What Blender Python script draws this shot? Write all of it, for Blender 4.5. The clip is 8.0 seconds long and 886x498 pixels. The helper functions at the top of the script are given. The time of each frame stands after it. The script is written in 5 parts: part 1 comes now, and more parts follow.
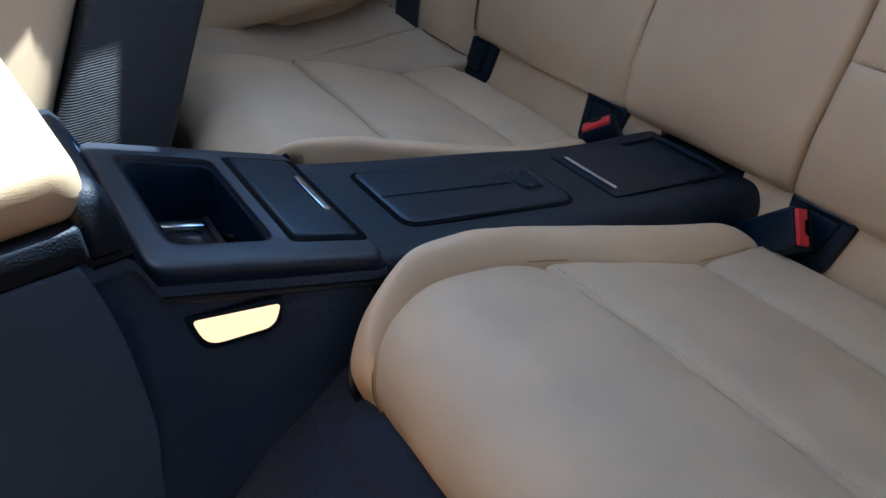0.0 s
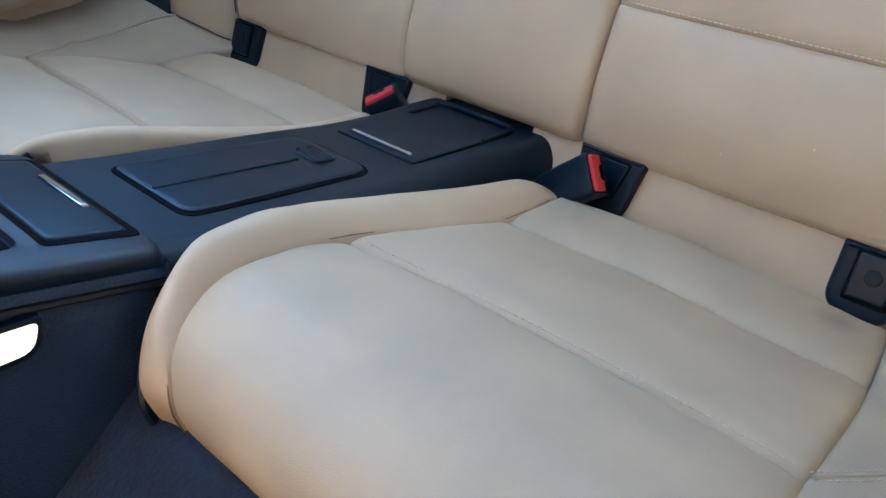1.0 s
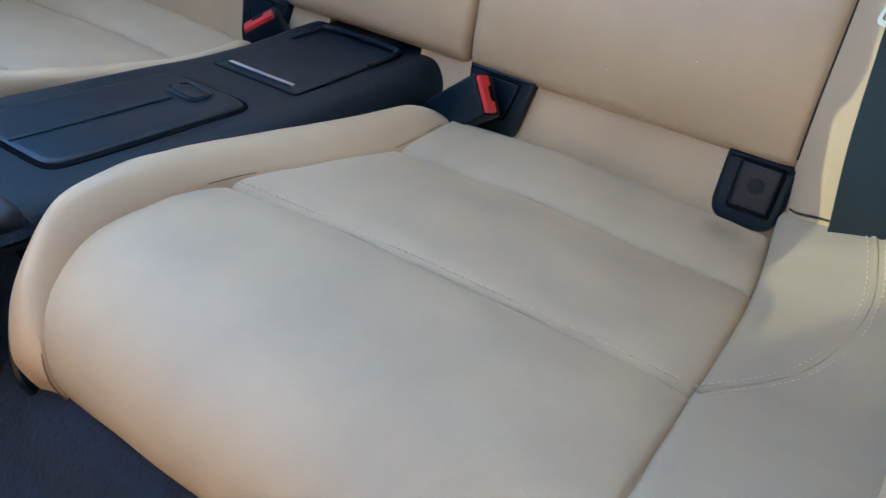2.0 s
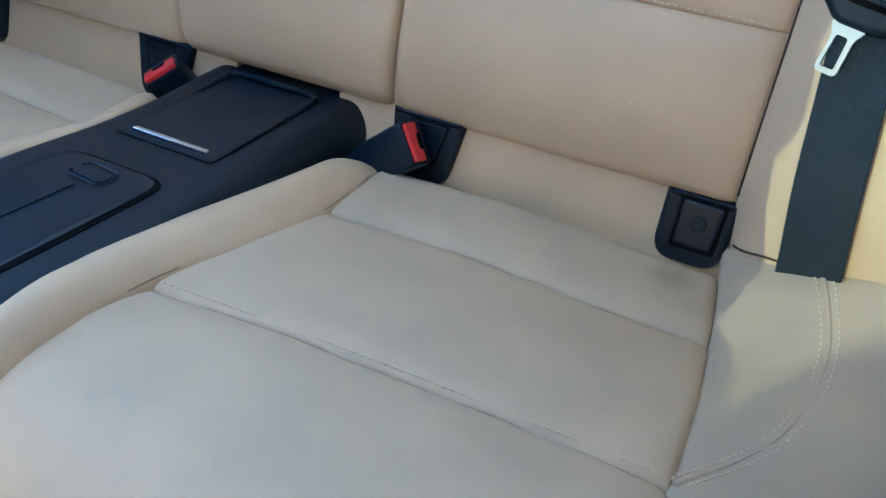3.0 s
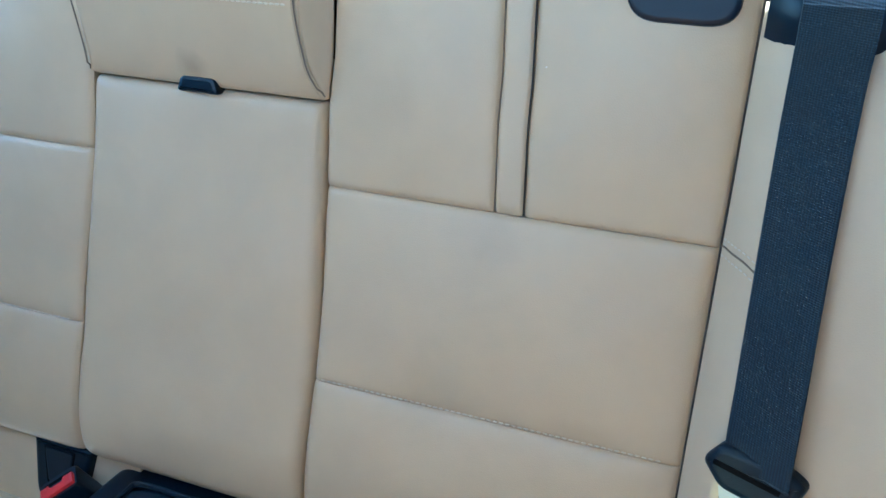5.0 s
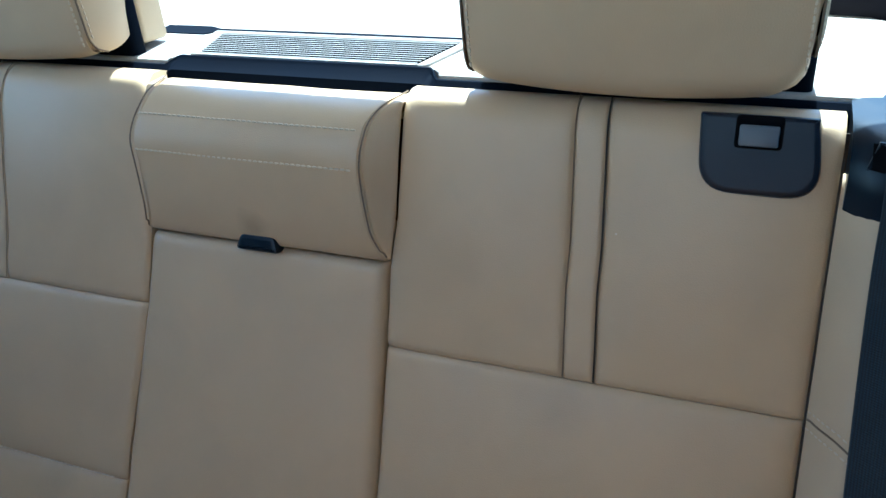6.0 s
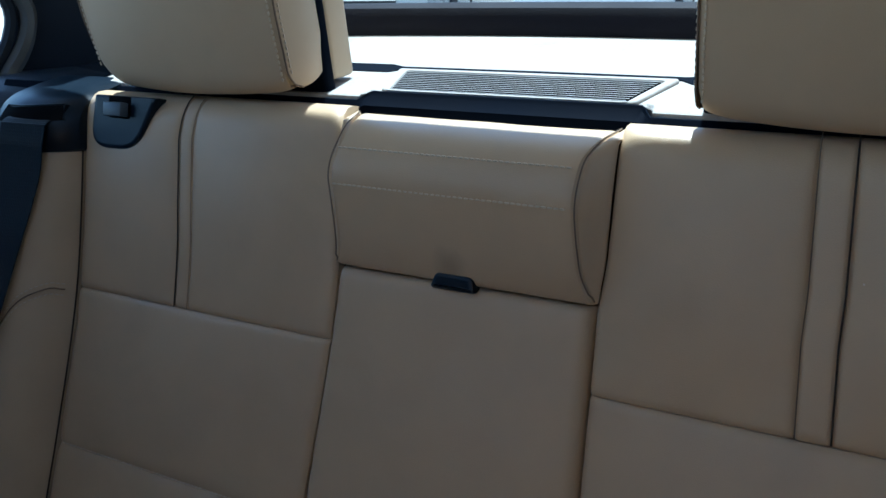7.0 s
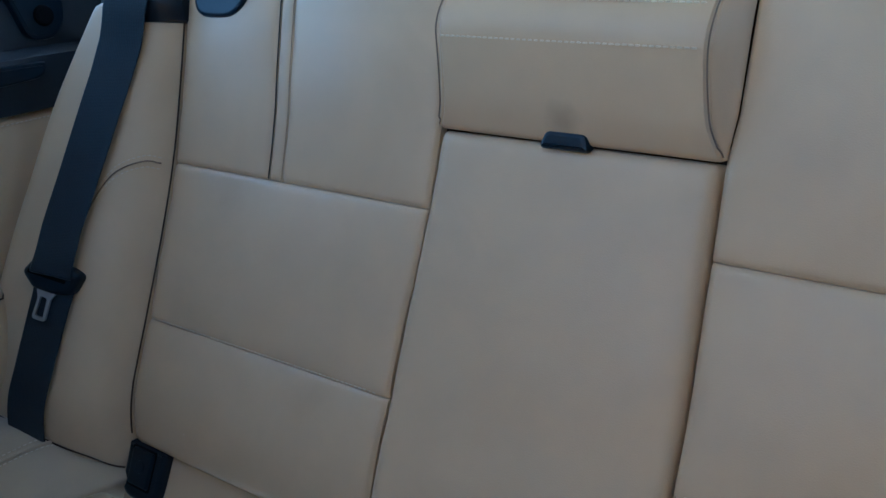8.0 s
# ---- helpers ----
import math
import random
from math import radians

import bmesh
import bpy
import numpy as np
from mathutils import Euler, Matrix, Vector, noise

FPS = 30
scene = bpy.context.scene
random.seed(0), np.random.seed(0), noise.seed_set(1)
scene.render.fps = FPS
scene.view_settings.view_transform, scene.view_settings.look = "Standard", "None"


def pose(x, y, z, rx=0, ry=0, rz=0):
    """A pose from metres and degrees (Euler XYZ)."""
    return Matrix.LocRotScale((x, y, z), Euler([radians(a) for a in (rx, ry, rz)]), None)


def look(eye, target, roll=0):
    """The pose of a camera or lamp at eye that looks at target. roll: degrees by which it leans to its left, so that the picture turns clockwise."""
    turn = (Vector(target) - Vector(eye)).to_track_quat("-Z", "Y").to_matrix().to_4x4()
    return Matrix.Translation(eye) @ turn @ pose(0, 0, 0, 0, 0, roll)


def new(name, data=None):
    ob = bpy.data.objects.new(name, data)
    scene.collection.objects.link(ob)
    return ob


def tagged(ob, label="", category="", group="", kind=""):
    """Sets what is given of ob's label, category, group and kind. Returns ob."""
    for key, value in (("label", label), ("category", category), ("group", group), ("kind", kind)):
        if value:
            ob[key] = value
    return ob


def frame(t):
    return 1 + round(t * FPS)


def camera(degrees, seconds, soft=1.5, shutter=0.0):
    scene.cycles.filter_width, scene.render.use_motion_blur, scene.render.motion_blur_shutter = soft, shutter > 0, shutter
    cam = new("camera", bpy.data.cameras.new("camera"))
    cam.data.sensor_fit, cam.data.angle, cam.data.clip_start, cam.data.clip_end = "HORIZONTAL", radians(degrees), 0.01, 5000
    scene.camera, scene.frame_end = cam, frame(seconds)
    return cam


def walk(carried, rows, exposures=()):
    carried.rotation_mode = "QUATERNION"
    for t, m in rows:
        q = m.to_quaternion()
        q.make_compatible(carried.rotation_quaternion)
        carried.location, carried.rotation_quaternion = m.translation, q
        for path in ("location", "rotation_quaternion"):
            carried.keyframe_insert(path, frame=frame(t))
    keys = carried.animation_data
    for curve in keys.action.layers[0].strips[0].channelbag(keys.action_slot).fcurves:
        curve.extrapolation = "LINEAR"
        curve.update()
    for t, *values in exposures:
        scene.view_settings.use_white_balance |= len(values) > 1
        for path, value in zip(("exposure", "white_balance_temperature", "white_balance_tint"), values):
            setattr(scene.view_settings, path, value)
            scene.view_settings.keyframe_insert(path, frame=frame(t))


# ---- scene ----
cam = camera(56.71, 8.0)
PATH = [
    (0.00, 0.4965, -0.5674, 0.7989, 54.52, 4.46, 58.42),
    (0.30, 0.4767, -0.5558, 0.7806, 53.93, 2.53, 50.46),
    (0.50, 0.4670, -0.5550, 0.7681, 54.21, 2.65, 46.56),
    (1.00, 0.4653, -0.5544, 0.7532, 53.70, 2.31, 42.23),
    (1.20, 0.4661, -0.5552, 0.7419, 53.56, 1.78, 40.80),
    (1.50, 0.4681, -0.5537, 0.7357, 49.89, 1.55, 38.38),
    (1.70, 0.4747, -0.5449, 0.7446, 48.30, 1.68, 37.33),
    (2.80, 0.4235, -0.4959, 0.7714, 46.15, 1.17, 28.66),
    (3.00, 0.4195, -0.4821, 0.7832, 45.46, 1.32, 27.66),
    (3.50, 0.4107, -0.4543, 0.7995, 45.49, 0.80, 24.89),
    (4.00, 0.4022, -0.4273, 0.8421, 47.80, 1.15, 22.22),
    (4.50, 0.3958, -0.4043, 0.8843, 51.36, 1.34, 20.92),
    (5.00, 0.3880, -0.3838, 0.9271, 58.26, 1.29, 20.47),
    (5.20, 0.3875, -0.3745, 0.9303, 60.97, 1.23, 20.51),
    (6.30, 0.3121, -0.3665, 0.9675, 66.81, 2.04, 21.50),
    (6.50, 0.2886, -0.3727, 0.9643, 68.07, 1.87, 22.24),
    (7.00, 0.2540, -0.3838, 0.9513, 68.75, 2.41, 27.01),
    (7.20, 0.2478, -0.3856, 0.9330, 68.92, 2.68, 28.95),
    (7.50, 0.2381, -0.3832, 0.9027, 68.70, 2.87, 31.54),
    (8.00, 0.2339, -0.3937, 0.8536, 68.04, 1.89, 33.13),
]
walk(cam, [(t, pose(x, y, z, rx, ry, rz)) for t, x, y, z, rx, ry, rz in PATH], [(0.0, 2.5, 5000, 1), (0.5, 3.25, 4780, -4), (1.0, 3.4, 4720, -5.5), (1.6, 3.35, 4860, -4), (3.0, 3.3, 4560, -8), (3.5, 3.42, 4520, -8), (4.0, 3.5, 4450, -10), (4.4, 3.52, 4390, -12), (5.0, 3.32, 4370, -13), (5.4, 3.15, 4540, -11), (6.3, 1.8, 4920, -7), (6.7, 1.57, 4910, -5), (7.2, 0.87, 4880, -3), (7.5, 1.05, 4700, -5), (8.0, 2.32, 4520, -6.5)])

SEAT_W, GAP = 0.392, 0.108   # outer edge of a backrest, edge of the centre armrest

# ---- world, sun, exposure ----
world = bpy.data.worlds.new("world")
scene.world = world
world.use_nodes = True
wn = world.node_tree.nodes
sky = wn.new("ShaderNodeTexSky")
sky.sky_type, sky.sun_disc = "NISHITA", False
SUN = Vector((-0.045, 0.36, 0.93)).normalized()
sky.sun_elevation, sky.sun_rotation = math.asin(SUN.z), math.atan2(SUN.x, SUN.y)
wn["Background"].inputs["Strength"].default_value = 0.15
world.node_tree.links.new(sky.outputs[0], wn["Background"].inputs["Color"])
sun = new("sun", bpy.data.lights.new("sun", "SUN"))
sun.data.energy, sun.data.angle, sun.data.color = 5.0, radians(0.55), (1.0, 0.95, 0.86)
sun.matrix_world = look(SUN * 20, (0, 0, 0))
# added spot lamp that stands in for reflected sun on the rear seat's outer side
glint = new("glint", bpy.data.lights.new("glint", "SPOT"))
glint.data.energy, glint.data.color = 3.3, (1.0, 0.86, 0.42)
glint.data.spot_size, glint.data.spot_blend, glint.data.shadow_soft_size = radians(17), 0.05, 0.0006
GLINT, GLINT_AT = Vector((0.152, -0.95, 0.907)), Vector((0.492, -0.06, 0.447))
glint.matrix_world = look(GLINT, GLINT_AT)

# ---- materials ----
def material(name, colour, rough=0.5, metal=0.0, grain=0.0, grain_size=0.002, blotch=0.0, blotch_size=0.1, kind="noise",
             second=None, coat=0.0, spec=0.5, sheen=0.0, fine=0.0):
    m = bpy.data.materials.new(name)
    m.use_nodes = True
    nt, nodes = m.node_tree, m.node_tree.nodes
    b = nodes["Principled BSDF"]
    b.inputs["Roughness"].default_value, b.inputs["Metallic"].default_value = rough, metal
    b.inputs["Specular IOR Level"].default_value = spec
    b.inputs["Coat Weight"].default_value = coat
    b.inputs["Sheen Weight"].default_value = sheen
    co = nodes.new("ShaderNodeTexCoord")
    n1 = nodes.new("ShaderNodeTexNoise")
    n1.inputs["Scale"].default_value, n1.inputs["Detail"].default_value = 1 / blotch_size, 5
    nt.links.new(co.outputs["Object"], n1.inputs["Vector"])
    ramp = nodes.new("ShaderNodeValToRGB")
    c2 = second or tuple(c * (1 - blotch) for c in colour)
    ramp.color_ramp.elements[0].position, ramp.color_ramp.elements[1].position = 0.32, 0.68
    ramp.color_ramp.elements[0].color, ramp.color_ramp.elements[1].color = (*c2, 1), (*colour, 1)
    nt.links.new(n1.outputs["Fac"], ramp.inputs["Fac"])
    last = ramp.outputs["Color"]
    n3 = nodes.new("ShaderNodeTexNoise")
    n3.inputs["Scale"].default_value, n3.inputs["Detail"].default_value = 1 / max(grain_size * 2.5, 1e-4), 2
    nt.links.new(co.outputs["Object"], n3.inputs["Vector"])
    if fine:
        mx = nodes.new("ShaderNodeMix")
        mx.data_type, mx.blend_type = "RGBA", "MULTIPLY"
        mx.inputs["Factor"].default_value = fine
        nt.links.new(last, mx.inputs["A"])
        nt.links.new(n3.outputs["Fac"], mx.inputs["B"])
        last = mx.outputs["Result"]
    nt.links.new(last, b.inputs["Base Color"])
    mr = nodes.new("ShaderNodeMapRange")
    mr.inputs["To Min"].default_value, mr.inputs["To Max"].default_value = max(rough - 0.09, 0.02), min(rough + 0.09, 1)
    nt.links.new(n1.outputs["Fac"], mr.inputs["Value"])
    nt.links.new(mr.outputs["Result"], b.inputs["Roughness"])
    if grain:
        if kind == "cells":
            g = nodes.new("ShaderNodeTexVoronoi")
            g.feature = "DISTANCE_TO_EDGE"
            out = g.outputs["Distance"]
        else:
            g = nodes.new("ShaderNodeTexNoise")
            g.inputs["Detail"].default_value = 3
            out = g.outputs["Fac"]
        g.inputs["Scale"].default_value = 1 / grain_size
        nt.links.new(co.outputs["Object"], g.inputs["Vector"])
        bump = nodes.new("ShaderNodeBump")
        bump.inputs["Strength"].default_value, bump.inputs["Distance"].default_value = grain, grain_size * 0.35
        nt.links.new(out, bump.inputs["Height"])
        nt.links.new(bump.outputs["Normal"], b.inputs["Normal"])
    return m


def glow(name, colour, strength):
    m = material(name, colour, 0.4)
    b = m.node_tree.nodes["Principled BSDF"]
    b.inputs["Emission Color"].default_value = (*colour, 1)
    b.inputs["Emission Strength"].default_value = strength
    return m


def clear_glass(name, tint):
    m = bpy.data.materials.new(name)
    m.use_nodes = True
    nodes, nt = m.node_tree.nodes, m.node_tree
    tr = nodes.new("ShaderNodeBsdfTransparent")
    gl, mix, fr = nodes.new("ShaderNodeBsdfGlossy"), nodes.new("ShaderNodeMixShader"), nodes.new("ShaderNodeFresnel")
    tr.inputs["Color"].default_value = (*tint, 1)
    gl.inputs["Roughness"].default_value = 0.02
    fr.inputs["IOR"].default_value = 1.45
    nt.links.new(fr.outputs[0], mix.inputs[0])
    nt.links.new(tr.outputs[0], mix.inputs[1])
    nt.links.new(gl.outputs[0], mix.inputs[2])
    nt.links.new(mix.outputs[0], nodes["Material Output"].inputs["Surface"])
    return m


def leather(name, colour, second, rough, smudge=None):
    """Grained leather with soft greyish stains and a few pale and dark specks; smudge: place and size of one darker
    mark.
    """
    m = material(name, colour, rough, grain=0.28, grain_size=0.0015, kind="cells", blotch_size=0.06, second=second)
    nt, nodes = m.node_tree, m.node_tree.nodes
    b, co = nodes["Principled BSDF"], nodes["Texture Coordinate"]
    last = b.inputs["Base Color"].links[0].from_socket

    def blend(fac, tint, amount):
        nonlocal last
        mr = nodes.new("ShaderNodeMath")
        mr.operation = "MULTIPLY"
        mr.inputs[1].default_value = amount
        nt.links.new(fac, mr.inputs[0])
        mx = nodes.new("ShaderNodeMix")
        mx.data_type = "RGBA"
        mx.inputs["B"].default_value = (*tint, 1)
        nt.links.new(mr.outputs[0], mx.inputs["Factor"])
        nt.links.new(last, mx.inputs["A"])
        last = mx.outputs["Result"]

    n = nodes.new("ShaderNodeTexNoise")
    n.inputs["Scale"].default_value, n.inputs["Detail"].default_value, n.inputs["Distortion"].default_value = 7.0, 4, 0.6
    nt.links.new(co.outputs["Object"], n.inputs["Vector"])
    r = nodes.new("ShaderNodeMapRange")
    r.inputs["From Min"].default_value, r.inputs["From Max"].default_value = 0.54, 0.78
    nt.links.new(n.outputs["Fac"], r.inputs["Value"])
    blend(r.outputs["Result"], (colour[0] * 0.66, colour[1] * 0.67, colour[2] * 0.67), 0.38)
    for scale, size, tint in ((13.0, 0.009, (0.80, 0.74, 0.66)), (9.0, 0.009, (0.10, 0.075, 0.055))):
        v = nodes.new("ShaderNodeTexVoronoi")
        v.inputs["Scale"].default_value = scale
        nt.links.new(co.outputs["Object"], v.inputs["Vector"])
        q = nodes.new("ShaderNodeMath")
        q.operation = "LESS_THAN"
        q.inputs[1].default_value = size
        nt.links.new(v.outputs["Distance"], q.inputs[0])
        blend(q.outputs[0], tint, 0.6)
    if smudge:
        d = nodes.new("ShaderNodeVectorMath")
        d.operation = "DISTANCE"
        d.inputs[1].default_value = smudge[:3]
        warp = nodes.new("ShaderNodeTexNoise")
        warp.inputs["Scale"].default_value, warp.inputs["Detail"].default_value = 40.0, 4
        nt.links.new(co.outputs["Object"], warp.inputs["Vector"])
        nt.links.new(co.outputs["Object"], d.inputs[0])
        ad = nodes.new("ShaderNodeMath")
        ad.operation = "MULTIPLY_ADD"
        ad.inputs[1].default_value = smudge[3] * 1.2
        nt.links.new(warp.outputs["Fac"], ad.inputs[0])
        nt.links.new(d.outputs["Value"], ad.inputs[2])
        mr = nodes.new("ShaderNodeMapRange")
        mr.inputs["From Min"].default_value, mr.inputs["From Max"].default_value = smudge[3] * 1.6, smudge[3] * 0.7
        nt.links.new(ad.outputs[0], mr.inputs["Value"])
        blend(mr.outputs["Result"], (colour[0] * 0.42, colour[1] * 0.42, colour[2] * 0.44), 0.45)
    nt.links.new(last, b.inputs["Base Color"])
    return m


LEATHER = leather("tan_leather", (0.585, 0.432, 0.268), (0.535, 0.397, 0.251), 0.37)
# greyed by soil, and darkened to offset too much light from above
LEATHER_SEAT = leather("soiled_darkened_tan_leather", (0.505, 0.386, 0.250), (0.440, 0.342, 0.228), 0.54)
# cushion leather, darker still; its smudge paints a dimple's shade near the anchor
LEATHER_SMUDGED = leather("soiled_darkened_leather_smudged", (0.470, 0.365, 0.240), (0.415, 0.328, 0.222), 0.54, (0.088, 0.132, 0.030, 0.019))
# brown chosen to tint light bounced off the unseen front wall
WARM_BOUNCE = leather("warm_bounce_brown", (0.44, 0.235, 0.095), (0.40, 0.21, 0.085), 0.6)
LEATHER_TAB = leather("tan_leather_soiled_by_the_tab", (0.585, 0.432, 0.268), (0.535, 0.397, 0.251), 0.37, (0.0, 0.029, 0.352, 0.016))
# outer cushion's beige, darkened to carry the shade around the glint patch
LEATHER_LOW = leather("shaded_beige_leather", (0.430, 0.345, 0.229), (0.385, 0.310, 0.228), 0.54)
LEATHER_SIDE = leather("beige_leather", (0.570, 0.434, 0.280), (0.525, 0.398, 0.256), 0.5)
THREAD = material("beige_thread", (0.74, 0.63, 0.47), 0.7, blotch=0.2, blotch_size=0.004)
THREAD_TAN = material("tan_thread", (0.62, 0.49, 0.33), 0.7, blotch=0.2, blotch_size=0.004)
THREAD_GREY = material("grey_thread", (0.66, 0.56, 0.43), 0.7, blotch=0.2, blotch_size=0.004)
SEAM = material("dark_seam", (0.045, 0.031, 0.022), 0.8, blotch=0.3, blotch_size=0.01)
# blue sky sheen is put into the base colour of these blacks
PLASTIC = material("sky_tinted_black_grained_plastic", (0.0028, 0.0098, 0.0195), 0.42, spec=0.28, grain=0.5, grain_size=0.0011, kind="cells", blotch=0.15, blotch_size=0.05)
PLASTIC_SMOOTH = material("sky_tinted_black_satin_plastic", (0.0028, 0.0100, 0.0205), 0.35, spec=0.30, grain=0.15, grain_size=0.0008, blotch=0.15, blotch_size=0.04)
SOFT_BLACK = material("black_soft_trim", (0.008, 0.0125, 0.0215), 0.60, spec=0.3, grain=0.5, grain_size=0.0022, kind="cells", blotch=0.2, blotch_size=0.06)
SIDE_BLACK = material("black_side_trim", (0.015, 0.023, 0.036), 0.5, grain=0.5, grain_size=0.0022, kind="cells", blotch=0.2, blotch_size=0.06)
# near-black, laid mostly as sheets for the shade inside gaps and recesses
DARK_GAP = material("black_gap", (0.004, 0.004, 0.005), 0.9, spec=0.08, blotch=0.3, blotch_size=0.02)
# console blacks lightened in colour to make up for missing door light
SATIN_LIT = material("lit_satin_plastic", (0.014, 0.018, 0.027), 0.42, grain=0.4, grain_size=0.0011, kind="cells", blotch=0.2, blotch_size=0.05)
BODY_TRIM_LIT = material("lit_grained_trim", (0.030, 0.052, 0.098), 0.48, grain=0.7, grain_size=0.003, kind="cells", blotch=0.2, blotch_size=0.05)
CHROME = material("brushed_chrome", (0.82, 0.83, 0.85), 0.18, metal=1.0, blotch=0.08, blotch_size=0.02)
STEEL = material("worn_steel", (0.47, 0.495, 0.52), 0.45, metal=0.75, blotch=0.10, blotch_size=0.006)
RED = material("red_plastic", (0.62, 0.025, 0.03), 0.35, blotch=0.2, blotch_size=0.01, grain=0.1, grain_size=0.001)
WEB = material("black_webbing", (0.005, 0.0165, 0.030), 0.6, spec=0.35, blotch=0.2, blotch_size=0.02, sheen=0.12)
CARPET = material("dark_carpet", (0.0095, 0.025, 0.062), 0.95, grain=0.8, grain_size=0.0030, blotch=0.6, blotch_size=0.035, sheen=0.15, fine=0.8)
SHELF = material("pale_shelf_fabric", (0.46, 0.435, 0.40), 0.7, grain=0.6, grain_size=0.002, blotch=0.2, blotch_size=0.04, fine=0.25)
HEADLINER = material("pale_headliner", (0.74, 0.70, 0.63), 0.95, grain=0.3, grain_size=0.002, blotch=0.1, blotch_size=0.1)
SILL = material("dark_sill_trim", (0.0035, 0.0035, 0.0085), 0.7, spec=0.2, grain=0.3, grain_size=0.002, blotch=0.2, blotch_size=0.05)
GREY_TRIM = material("grey_trim", (0.10, 0.105, 0.11), 0.6, grain=0.3, grain_size=0.002, blotch=0.15, blotch_size=0.05)
GLASS = clear_glass("window_glass", (0.93, 0.95, 0.94))
LAMP = glow("warm_lamp_lens", (1.0, 0.62, 0.31), 0.25)
CONCRETE = material("pale_concrete", (0.42, 0.41, 0.38), 0.9, grain=0.5, grain_size=0.02, blotch=0.25, blotch_size=0.8)
RUBBER = material("black_rubber", (0.018, 0.018, 0.019), 0.7, grain=0.2, grain_size=0.002, blotch=0.2, blotch_size=0.05)
CAR_GLASS = material("dark_car_glass", (0.02, 0.025, 0.03), 0.08, blotch=0.1, blotch_size=0.5)
WHITE_PAINT = material("white_car_paint", (0.72, 0.73, 0.74), 0.25, blotch=0.05, blotch_size=0.6, coat=0.6)
SILVER_PAINT = material("silver_car_paint", (0.40, 0.42, 0.44), 0.3, metal=0.4, blotch=0.08, blotch_size=0.6, coat=0.6)
SEAM_SOFT = material("brown_seam", (0.20, 0.145, 0.10), 0.8, blotch=0.2, blotch_size=0.01)
RIBBED = material("black_ribbed_trim", (0.010, 0.0105, 0.013), 0.5, grain=0.3, grain_size=0.002, blotch=0.2, blotch_size=0.06)
# side panel colour raised to carry the bounce light it lacks
CHARCOAL_LIT = material("lit_charcoal_plastic", (0.052, 0.085, 0.145), 0.62, grain=0.2, grain_size=0.0009, blotch=0.15, blotch_size=0.05)
# pale tone for the sun's glint on top of the black slats
SLAT_SUNLIT = material("slat_sun_glint", (0.42, 0.42, 0.42), 0.45, blotch=0.1, blotch_size=0.03)
NAVY = material("dark_blue_black_plastic", (0.004, 0.010, 0.022), 0.36, spec=0.32, grain=0.15, grain_size=0.0008, blotch=0.15, blotch_size=0.03)
BUTTON = material("grey_plastic", (0.10, 0.12, 0.145), 0.4, grain=0.3, grain_size=0.001, blotch=0.1, blotch_size=0.03)
GLOSS = material("gloss_black_plastic", (0.012, 0.012, 0.014), 0.12, blotch=0.1, blotch_size=0.03)
TRIM_DARK = material("dark_padded_trim", (0.0020, 0.0042, 0.0100), 0.75, spec=0.03, grain=0.12, grain_size=0.002, kind="cells", blotch=0.2, blotch_size=0.05)


def weave(m, across, along):
    """Fine ribs of a woven belt, as relief, their hollows also darkened in the colour."""
    nt, nodes = m.node_tree, m.node_tree.nodes
    b, co = nodes["Principled BSDF"], nodes["Texture Coordinate"]
    waves = []
    for direction, size in (("X", across), ("Z", along)):
        w = nodes.new("ShaderNodeTexWave")
        w.bands_direction = direction
        w.inputs["Scale"].default_value = 0.31 / size
        w.inputs["Distortion"].default_value = 1.4
        w.inputs["Detail Scale"].default_value = 3.0
        nt.links.new(co.outputs["Object"], w.inputs["Vector"])
        waves.append(w)
    add = nodes.new("ShaderNodeMath")
    nt.links.new(waves[0].outputs["Fac"], add.inputs[0])
    nt.links.new(waves[1].outputs["Fac"], add.inputs[1])
    bump = nodes.new("ShaderNodeBump")
    bump.inputs["Strength"].default_value, bump.inputs["Distance"].default_value = 0.55, 0.0003
    nt.links.new(add.outputs[0], bump.inputs["Height"])
    nt.links.new(bump.outputs["Normal"], b.inputs["Normal"])
    shade = nodes.new("ShaderNodeMapRange")
    shade.inputs["From Min"].default_value, shade.inputs["From Max"].default_value = 0.5, 1.6
    shade.inputs["To Min"].default_value, shade.inputs["To Max"].default_value = 0.45, 1.35
    nt.links.new(add.outputs[0], shade.inputs["Value"])
    yarn = nodes.new("ShaderNodeVectorMath")
    yarn.operation = "MULTIPLY"
    nt.links.new(b.inputs["Base Color"].links[0].from_socket, yarn.inputs[0])
    nt.links.new(shade.outputs["Result"], yarn.inputs[1])
    nt.links.new(yarn.outputs[0], b.inputs["Base Color"])


weave(WEB, 0.0015, 0.0012)


def ribs(m, size):
    """Uneven level ribs pressed into a trim panel, as relief."""
    nt, nodes = m.node_tree, m.node_tree.nodes
    b, co = nodes["Principled BSDF"], nodes["Texture Coordinate"]
    w = nodes.new("ShaderNodeTexWave")
    w.bands_direction = "Z"
    w.inputs["Scale"].default_value = 0.31 / size
    w.inputs["Distortion"].default_value = 2.5
    w.inputs["Detail Scale"].default_value = 0.6
    nt.links.new(co.outputs["Object"], w.inputs["Vector"])
    bump = nodes.new("ShaderNodeBump")
    bump.inputs["Strength"].default_value, bump.inputs["Distance"].default_value = 0.6, 0.0006
    nt.links.new(w.outputs["Fac"], bump.inputs["Height"])
    nt.links.new(bump.outputs["Normal"], b.inputs["Normal"])


ribs(RIBBED, 0.0020)


# ---- builders ----
BASE = {}


